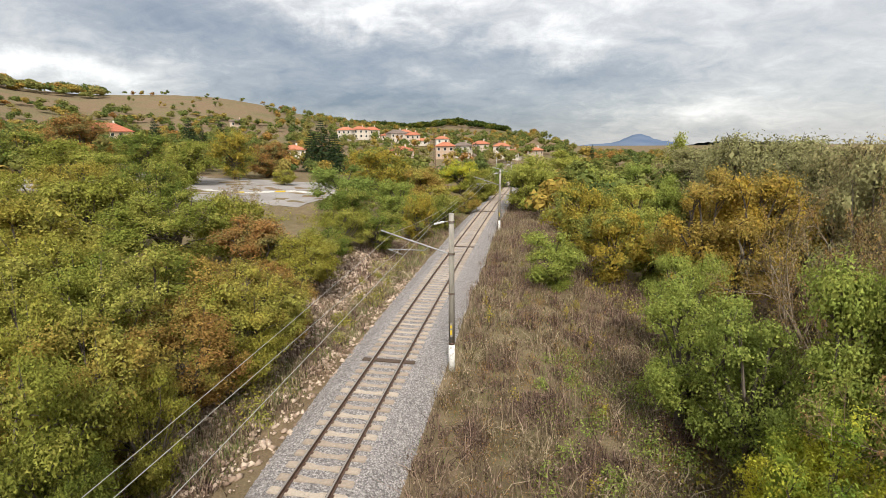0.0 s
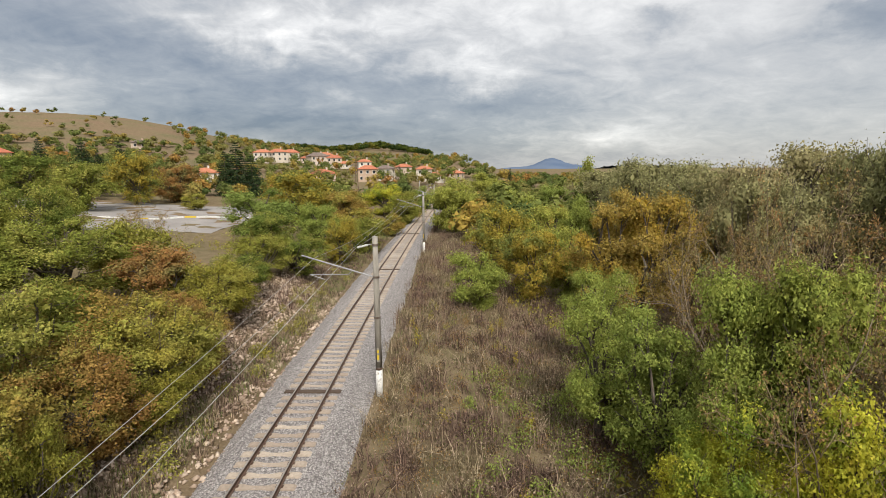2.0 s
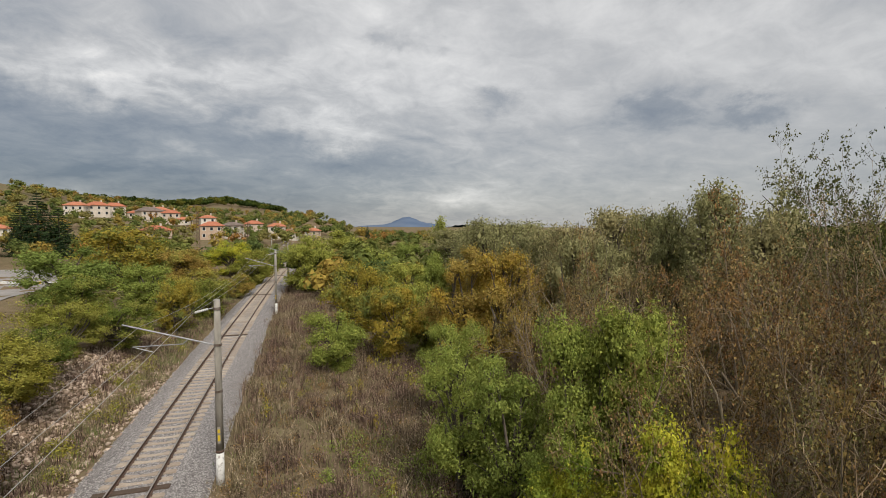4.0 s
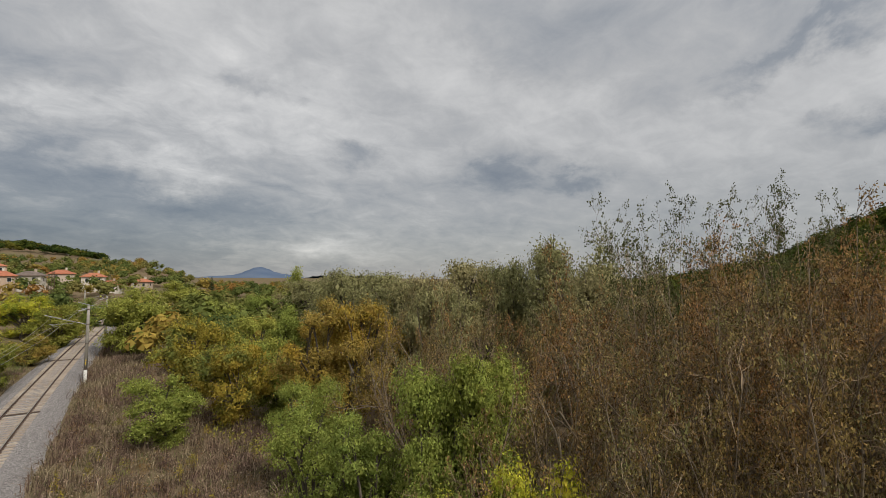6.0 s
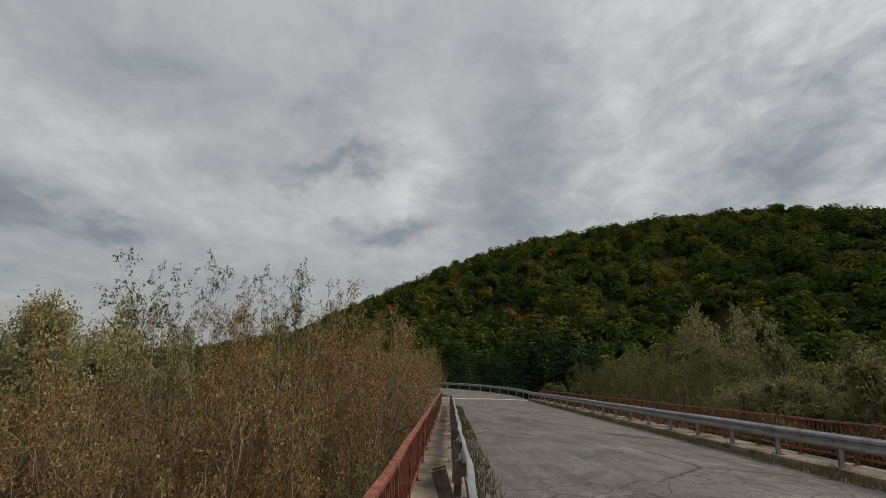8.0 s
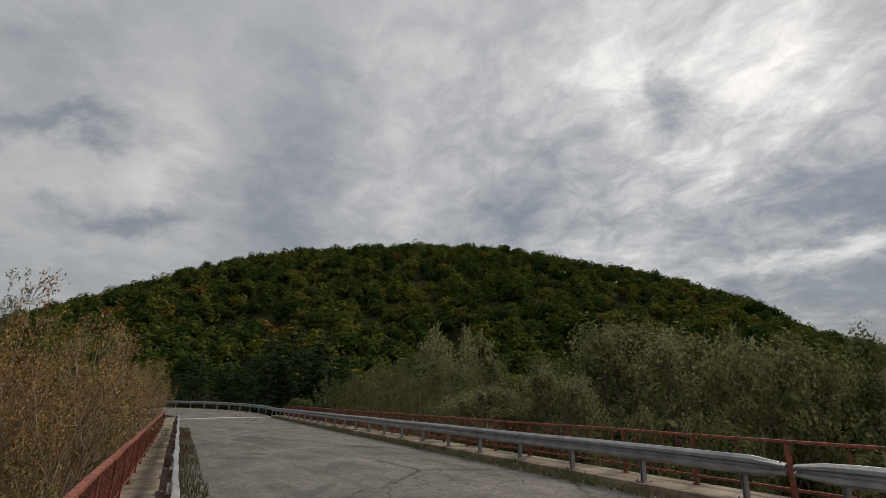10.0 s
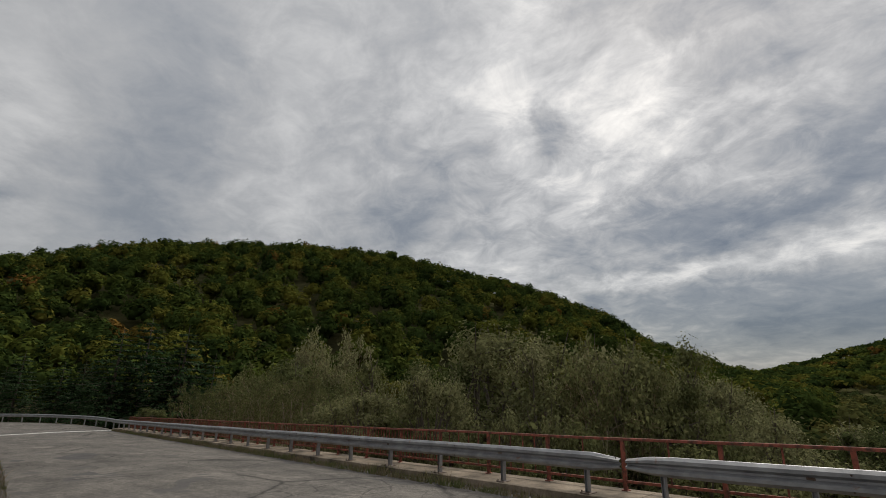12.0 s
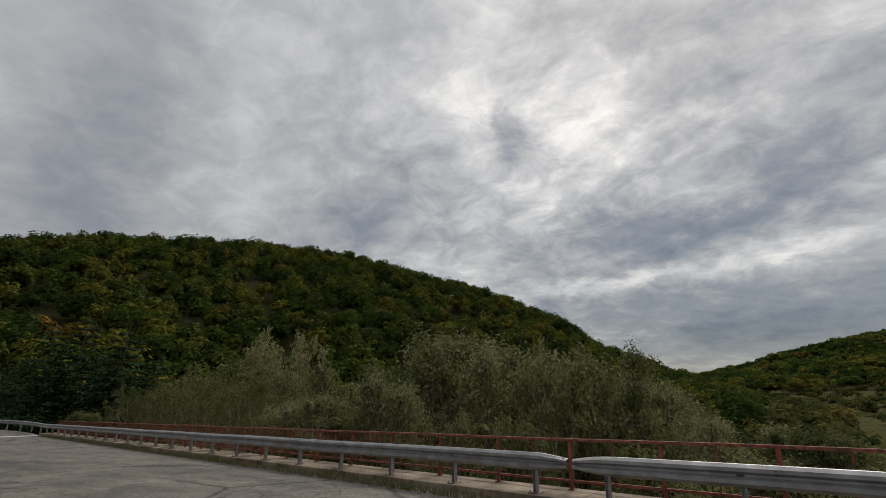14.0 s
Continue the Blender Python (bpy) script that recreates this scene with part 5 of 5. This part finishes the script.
g = np.random.default_rng(31)
def weed_clumps(name, label, n, per, s, o, H, spread, power=1.4):
    """Weeds in tufts of their own height, with withered heads on their stalks."""
    C = scatter(g, n, s, o, power)
    h = H[0] + (H[1] - H[0]) * g.random(n) ** 1.8
    i = np.repeat(np.arange(n), per)
    off = g.normal(0, 1, (n * per, 2))
    P = C[i] + off * (spread * (0.5 + h[i] / H[1]))[:, None]
    tall = h[i] * np.exp(-0.22 * (off ** 2).sum(1))
    blades(name, label, "weeds", P, tall, STEM, g, 0.018, 0.8)
    k = g.integers(0, len(P), len(P))
    Q = np.concatenate([P[k] + g.normal(0, 0.10, (len(k), 2)), (land(P[k, 0], P[k, 1]) + tall[k] * g.uniform(0.3, 1.1, len(k)))[:, None]], 1)
    V, F = leaf_tris(Q, g.normal(0, 1, (len(k), 3)), 0.042, g)
    tagged(new("weed_heads", quick("weed_heads", V, F[:, :3], STEM)), "withered seed heads and leaves of the tall weeds", "weeds", kind="stuff")


weed_clumps("dry_weeds", "tall dry brown weeds in tufts beside the track", 2600, 30, (-9, 62), (3.0, 15.5), (0.3, 1.5), 0.27)
weed_clumps("bank_weeds", "low dry weeds in tufts on the stony bank", 900, 18, (-11, 50), (-8.0, -2.8), (0.2, 0.75), 0.2)
blades("dry_weeds", "thin dry brown weeds further along the track", "weeds", scatter(g, 16000, (40, 130), (3.2, 9), 1.2, 0.5), 0.9, STEM, g, 0.025)
blades("grass", "low green and straw-coloured grass between the weeds", "grass", scatter(g, 22000, (-9, 60), (3.2, 22), 1.4, 0.5), 0.38, GRASS, g, 0.012, 0.6)
blades("bank_weeds", "brown and green weeds on the stony bank", "weeds", scatter(g, 15000, (-9, 60), (-8.5, -3.2), 1.5, 0.15), 0.6, STEM, g, 0.02, 0.5)
blades("bank_grass", "green weeds at the foot of the ballast", "grass", scatter(g, 12000, (-9, 90), (-5.2, -3.2), 1.3, 0.25), 0.5, GRASS, g, 0.013, 0.5)

blades("ditch_weeds", "mixed dry and green weeds along the ballast's foot", "weeds", scatter(g, 9000, (-9, 60), (-5.0, -3.0), 1.5, 0.2), 0.45, STEM, g, 0.02, 0.6)

# stones on the bank
n_ = 13000
B_ = scatter(g, n_, (-11, 30), (-8.4, -2.9), 1.1, 0.9)
B3 = np.concatenate([B_, land(B_[:, 0], B_[:, 1])[:, None] + 0.04], 1)
stones("bank_stones", "pale brown broken stones on the railway bank", "stones", B3, 0.05 + 0.14 * g.random(n_) ** 2, PALE_STONE, g)


def low_plants(name, label, P, leaf, g, n, rad, H, size):
    """Small leafy clumps close to the ground."""
    k = len(P)
    i = g.integers(0, k, n)
    d = g.normal(0, 1, (n, 3))
    d /= np.linalg.norm(d, axis=1, keepdims=True)
    d[:, 2] = np.abs(d[:, 2])
    r = rad * (0.5 + 0.8 * (i * 7919 % 101) / 101) * np.sqrt(g.random(n))
    x, y = P[i, 0] + d[:, 0] * r, P[i, 1] + d[:, 1] * r
    z = land(x, y) + H * d[:, 2] * (0.4 + 0.9 * (i * 104729 % 89) / 89) * g.random(n) ** 0.5
    V, F = leaf_quads(np.stack([x, y, z], -1), d + np.array([0, 0, 0.6]), size, g)
    tagged(new(name, quick(name, V, F, LEAF[leaf])), label, "undergrowth", kind="stuff")


low_plants("brambles", "low dark green bramble leaves in the weeds", scatter(g, 70, (-9, 12), (7, 15)), "green", g, 16000, 0.9, 0.8, 0.05)
low_plants("weed_leaves", "brown withered leaves of tall weeds", scatter(g, 620, (-9, 60), (3.3, 15), 1.3), "dry", g, 52000, 0.6, 0.75, 0.032)
low_plants("yellow_weeds", "small yellowing seedlings among the weeds", scatter(g, 26, (-6, 30), (3.6, 12)), "yellow", g, 3200, 0.35, 0.95, 0.05)
low_plants("bank_shrubs", "low green shrubs along the ditch", scatter(g, 70, (-8, 80), (-6.2, -3.4), 1.3), "bush", g, 20000, 0.8, 0.9, 0.05)
low_plants("undergrowth", "dim undergrowth below the bushes", np.concatenate([scatter(g, 160, (-12, 60), (-26, -9)), scatter(g, 240, (-12, 60), (12, 40))]), "bush", g, 30000, 1.6, 1.3, 0.10)

# weeds along the road's edge
VERGE = material("verge_grass", lambda h: (h.mix(h.ramp(h.noise(1.6, 5), (0.42, 0.0), (0.6, 1.0)), h.mix(h.island(), (0.08, 0.10, 0.035), (0.17, 0.17, 0.065)), h.mix(h.island(), (0.14, 0.10, 0.06), (0.30, 0.23, 0.14))), None), 0.9)
for nm, lb, v0, v1, n, u1 in (("verge_weeds", "green and dry weeds along the road's edge", 0.38, 0.95, 5200, 34), ("verge_weeds", "dry weeds and moss under the far guardrail", 7.95, 8.42, 11000, 48)):
    u_ = g.uniform(1.5 if v0 < 5 else -12, u1, n)
    v_ = v0 + (v1 - v0) * g.random(n) ** 1.6
    a = g.uniform(0, 6.28, n)
    L = g.uniform(0.03, 0.20, n) * (0.5 + np.abs(np.sin(u_ * 1.3) * np.sin(u_ * 0.37 + 1)))
    x, y = u_ * UX + v_ * UY, u_ * UY - v_ * UX
    z = DECK - FALL * u_ - 0.135
    k = g.normal(0, 0.5, n)
    V = np.stack([np.stack([x - 0.008, y - 0.006, z], -1), np.stack([x + 0.008, y + 0.006, z], -1), np.stack([x + np.cos(a) * L * k, y + np.sin(a) * L * k, z + L], -1)], 1).reshape(-1, 3)
    tagged(new(nm, quick(nm, V, np.arange(3 * n).reshape(n, 3), VERGE)), lb, "weeds", kind="stuff")

# ---- car park and village ----
LOT = material("car_park_paving", lambda h: (h.mix(0.6, h.ramp(h.noise(0.3, 5), (0.3, (0.24, 0.22, 0.205)), (0.7, (0.34, 0.315, 0.295))), h.ramp(h.noise(6, 5), (0.3, 0.75), (0.7, 1.15)), "MULTIPLY"), None), 0.9)
TILE = material("red_roof_tiles", lambda h: (h.mix(0.6, h.mix(h.object_random(), (0.42, 0.14, 0.08), (0.50, 0.20, 0.11)), h.ramp(h.noise(1.2, 5), (0.3, 0.6), (0.7, 1.2)), "MULTIPLY"), None), 0.85)
GREY_ROOF = material("grey_brown_roof", lambda h: (h.ramp(h.noise(1.2, 5), (0.3, (0.13, 0.10, 0.085)), (0.7, (0.24, 0.19, 0.16))), None), 0.85)
PLASTER = material("house_plaster", lambda h: (h.mix(0.5, h.mix(h.object_random(), (0.72, 0.68, 0.60), (0.52, 0.38, 0.28)), h.ramp(h.noise(0.8, 5), (0.3, 0.75), (0.7, 1.1)), "MULTIPLY"), None), 0.9)
DARK_GLASS = material("window_glass", lambda h: ((0.03, 0.035, 0.04), None), 0.12, 0.0, 0.5)
FRAME_WHITE = material("window_frame_paint", lambda h: ((0.70, 0.69, 0.66), None), 0.6)


def seat(az, el, lo=120.0):
    """Where a line of sight first meets the land beyond lo metres."""
    d = lo
    while d < 900:
        x, y = polar(az, d)
        if EYE_Z + d * math.tan(radians(el)) <= ground_z(x, y):
            return x, y, d
        d += 2
    return (*polar(az, 330), 330.0)


def build_house(x, y, w, d, storeys, turn, roof, label, hip=True):
    h = 2.7 * storeys
    top = thing("house", label, "house", "village houses", at=Matrix.Translation((x, y, ground_z(x, y))) @ Matrix.Rotation(radians(turn), 4, "Z"))
    wall = part("wall", Mesh().box((-w / 2, -d / 2, -2.5), (w / 2, d / 2, h)).data("wall", PLASTER), top)
    e, t, q = 0.5, 0.18, (min(w, d) * 0.28)
    m = Mesh()
    X, Y = w / 2 + e, d / 2 + e
    r = max(0.3, w / 2 - (d / 2 if hip else -e) * 0.9)
    m.add([(-X, -Y, h), (X, -Y, h), (X, Y, h), (-X, Y, h), (-X, -Y, h + t), (X, -Y, h + t), (X, Y, h + t), (-X, Y, h + t), (-r, 0, h + q + t), (r, 0, h + q + t)],
          [(3, 2, 1, 0), (0, 1, 5, 4), (1, 2, 6, 5), (2, 3, 7, 6), (3, 0, 4, 7), (4, 5, 9, 8), (5, 6, 9), (6, 7, 8, 9), (7, 4, 8)])
    rf = part("roof", m.data("roof", roof), top)
    part("chimney", Mesh().box((w * 0.15, -0.35, h + 0.3), (w * 0.15 + 0.6, 0.35, h + q + 1.0)).data("chimney", PLASTER), rf, "plastered chimney")
    n = max(2, int(w / 2.6))
    glass = Mesh().box((-0.5, -0.03, 0), (0.5, 0.0, 1.25)).data("pane", DARK_GLASS)
    fr = Mesh().box((-0.6, -0.06, -0.08), (0.6, 0.02, 0.0)).box((-0.6, -0.06, 1.25), (0.6, 0.02, 1.33)).box((-0.6, -0.06, 0.0), (-0.5, 0.02, 1.25)).box((0.5, -0.06, 0.0), (0.6, 0.02, 1.25)).data("window", FRAME_WHITE)
    for s in range(storeys):
        for i in range(n):
            for k in range(2):
                wx = -w / 2 + w * (i + 0.5) / n
                win = part("window", fr, top)
                win.matrix_local = Matrix.Translation((wx, -d / 2 if k == 0 else d / 2, 0.9 + 2.7 * s)) @ Matrix.Rotation(math.pi * k, 4, "Z")
                part("pane", glass, win)
        win = part("window", fr, top)
        win.matrix_local = Matrix.Translation((w / 2, 0, 0.9 + 2.7 * s)) @ Matrix.Rotation(math.pi / 2, 4, "Z")
        part("pane", glass, win)
    return top


HOUSES = [(-11.5, 0.72, 0.030, 2), (-9.9, 0.84, 0.032, 2), (-8.5, 0.77, 0.032, 2), (-6.7, 0.69, 0.022, 1), (-5.5, 0.29, 0.039, 2), (-4.6, 0.55, 0.027, 2), (-3.6, 0.14, 0.030, 2), (-2.4, -0.00, 0.025, 1), (-5.0, -1.33, 0.042, 1), (-0.1, -0.42, 0.020, 2), (0.3, -1.57, 0.039, 2), (2.4, -1.52, 0.034, 2), (3.5, -0.98, 0.022, 1), (4.6, -1.26, 0.032, 2), (7.1, -1.61, 0.027, 2), (8.4, -1.61, 0.017, 1), (-17.7, -1.18, 0.044, 1), (-35.3, 0.81, 0.074, 1), (-23.3, 2.09, 0.015, 1), (11.1, -1.28, 0.017, 1)]
for i, (az, el, w, st) in enumerate(HOUSES):
    x, y, d = seat(az, el)
    wide = max(7.0, min(16.0, w * d))
    build_house(x, y, wide, wide * 0.72, st, (-az + (i * 37 % 50) - 25), TILE if i % 7 != 4 else GREY_ROOF,
                "two-storey village house with a red tiled roof" if i % 7 != 4 else "low house with a grey-brown roof")


def lot_z(x, y):
    return ground_z(x, y)


def build_car_park():
    xs, ys = np.linspace(-78, -22, 21), np.linspace(70, 114, 15)
    m = Mesh()
    vs = [(x + 0.16 * (y - 72), y, ground_z(x + 0.16 * (y - 72), y) + 0.06) for y in ys for x in xs]
    fs = [(j * 21 + i, j * 21 + i + 1, (j + 1) * 21 + i + 1, (j + 1) * 21 + i) for j in range(14) for i in range(20)]
    tagged(new("car_park", m.add(vs, fs).data("car_park", LOT)), "pale empty car park surface beyond the bushes", "car park", kind="structure")
    kerb = thing("kerb", "white and yellow painted kerb stones round a car park island", "kerb")
    a = Mesh().box((-0.9, -0.15, -0.1), (0.9, 0.15, 0.28), None, 0.03)
    white, yell = a.data("kerb_stone", WHITE), Mesh().box((-0.9, -0.15, -0.1), (0.9, 0.15, 0.28), None, 0.03).data("kerb_stone", MARK_PAINT)
    for i in range(16):
        x, y = -44 + 1.85 * i, 86 + 0.25 * i
        ob = part("kerb_stone", yell if i % 4 == 3 else white, kerb)
        ob.matrix_local = Matrix.Translation((x, y, ground_z(x, y) + 0.06)) @ Matrix.Rotation(0.13, 4, "Z")


build_car_park()


def build_shed():
    x, y, d = seat(-23.2, -2.2, 90)
    top = thing("shed", "small dark wooden shed with a flat pale roof", "shed", at=Matrix.Translation((x, y, ground_z(x, y))) @ Matrix.Rotation(0.3, 4, "Z"))
    part("wall", Mesh().box((-2.6, -1.8, -0.5), (2.6, 1.8, 2.4)).data("wall", WOOD_OLD), top)
    part("roof", Mesh().box((-3.1, -2.3, 2.4), (3.1, 2.3, 2.6), None, 0.03).data("roof", CONCRETE), top)
    part("door", Mesh().box((-0.5, -1.86, 0), (0.4, -1.8, 2.0)).data("door", RUST), top)


build_shed()


def build_pylon(az, d, H):
    x, y = polar(az, d)
    top = thing("lattice_mast", "rusty brown steel lattice mast", "mast", "lattice masts", at=Matrix.Translation((x, y, ground_z(x, y))))
    w = 0.5
    for sx in (-1, 1):
        for sy in (-1, 1):
            part("leg", Mesh().tube([(sx * w, sy * w, -0.5), (sx * w * 0.6, sy * w * 0.6, H)], 0.07, 4).data("leg", RAIL), top)
    m = Mesh()
    for k in range(10):
        a, b = H * k / 10, H * (k + 1) / 10
        for (p, q) in (((-1, -1), (1, -1)), ((1, -1), (1, 1)), ((1, 1), (-1, 1)), ((-1, 1), (-1, -1))):
            fa, fb = w * (1 - 0.4 * k / 10), w * (1 - 0.4 * (k + 1) / 10)
            m.tube([(p[0] * fa, p[1] * fa, a), (q[0] * fb, q[1] * fb, b)], 0.04, 4)
    part("bracing", m.data("bracing", RAIL), top)


build_pylon(-1.1, 170, 13)
build_pylon(4.0, 190, 9)


# ---- far mountain ----
# the blue of distant haze is painted into the base colour
FAR = material("haze_tinted_mountain", lambda h: (h.ramp(h.noise(0.004, 5), (0.35, (0.10, 0.14, 0.22)), (0.65, (0.14, 0.18, 0.25))), None), 1.0, 0.0, 0.0)


def build_mountain():
    m = Mesh()
    az = np.linspace(10, 36, 60)
    for a in az:
        hgt = 104 * math.exp(-((a - 22.6) / 2.0) ** 2) + 42 * math.exp(-((a - 26) / 1.8) ** 2) + 34 * math.exp(-((a - 18.5) / 3.2) ** 2) + 3 * math.sin(a * 7) - 20
        for d, f in ((3600, -1.0), (3900, 0.55), (4200, 1.0), (4500, 0.3)):
            x, y = polar(a, d)
            m.v.append((x, y, max(-30, hgt * f)))
    n = 4
    m.f = [(i * n + k, i * n + k + 1, (i + 1) * n + k + 1, (i + 1) * n + k) for i in range(59) for k in range(3)]
    tagged(new("backdrop", m.data("backdrop", FAR, True)), "hazy blue mountain on the horizon", "mountain", kind="structure")


build_mountain()


# ---- dead brushwood at the foot of the thicket ----
def brush_row():
    grove = Grove([lambda s=s: bare_shrub("brushwood", "grey tangle of dead brushwood under the bushes", "brushwood", "dead brushwood on the bank", s, 1.6, 3.2, 9, 1, 120, ("dry", 0.7), (10, 80), 0.4, 4) for s in (11, 12)])
    for s, o in ((1.5, -9.3), (5.0, -9.0), (-1.5, -9.6), (8.5, -8.8), (12.0, -9.4), (17.0, -8.9), (24.0, -8.2)):
        p = track(s, o)
        grove.put(p.x, p.y, 1.5 + 0.4 * math.sin(s), 3.4)
    grove.done()


brush_row()
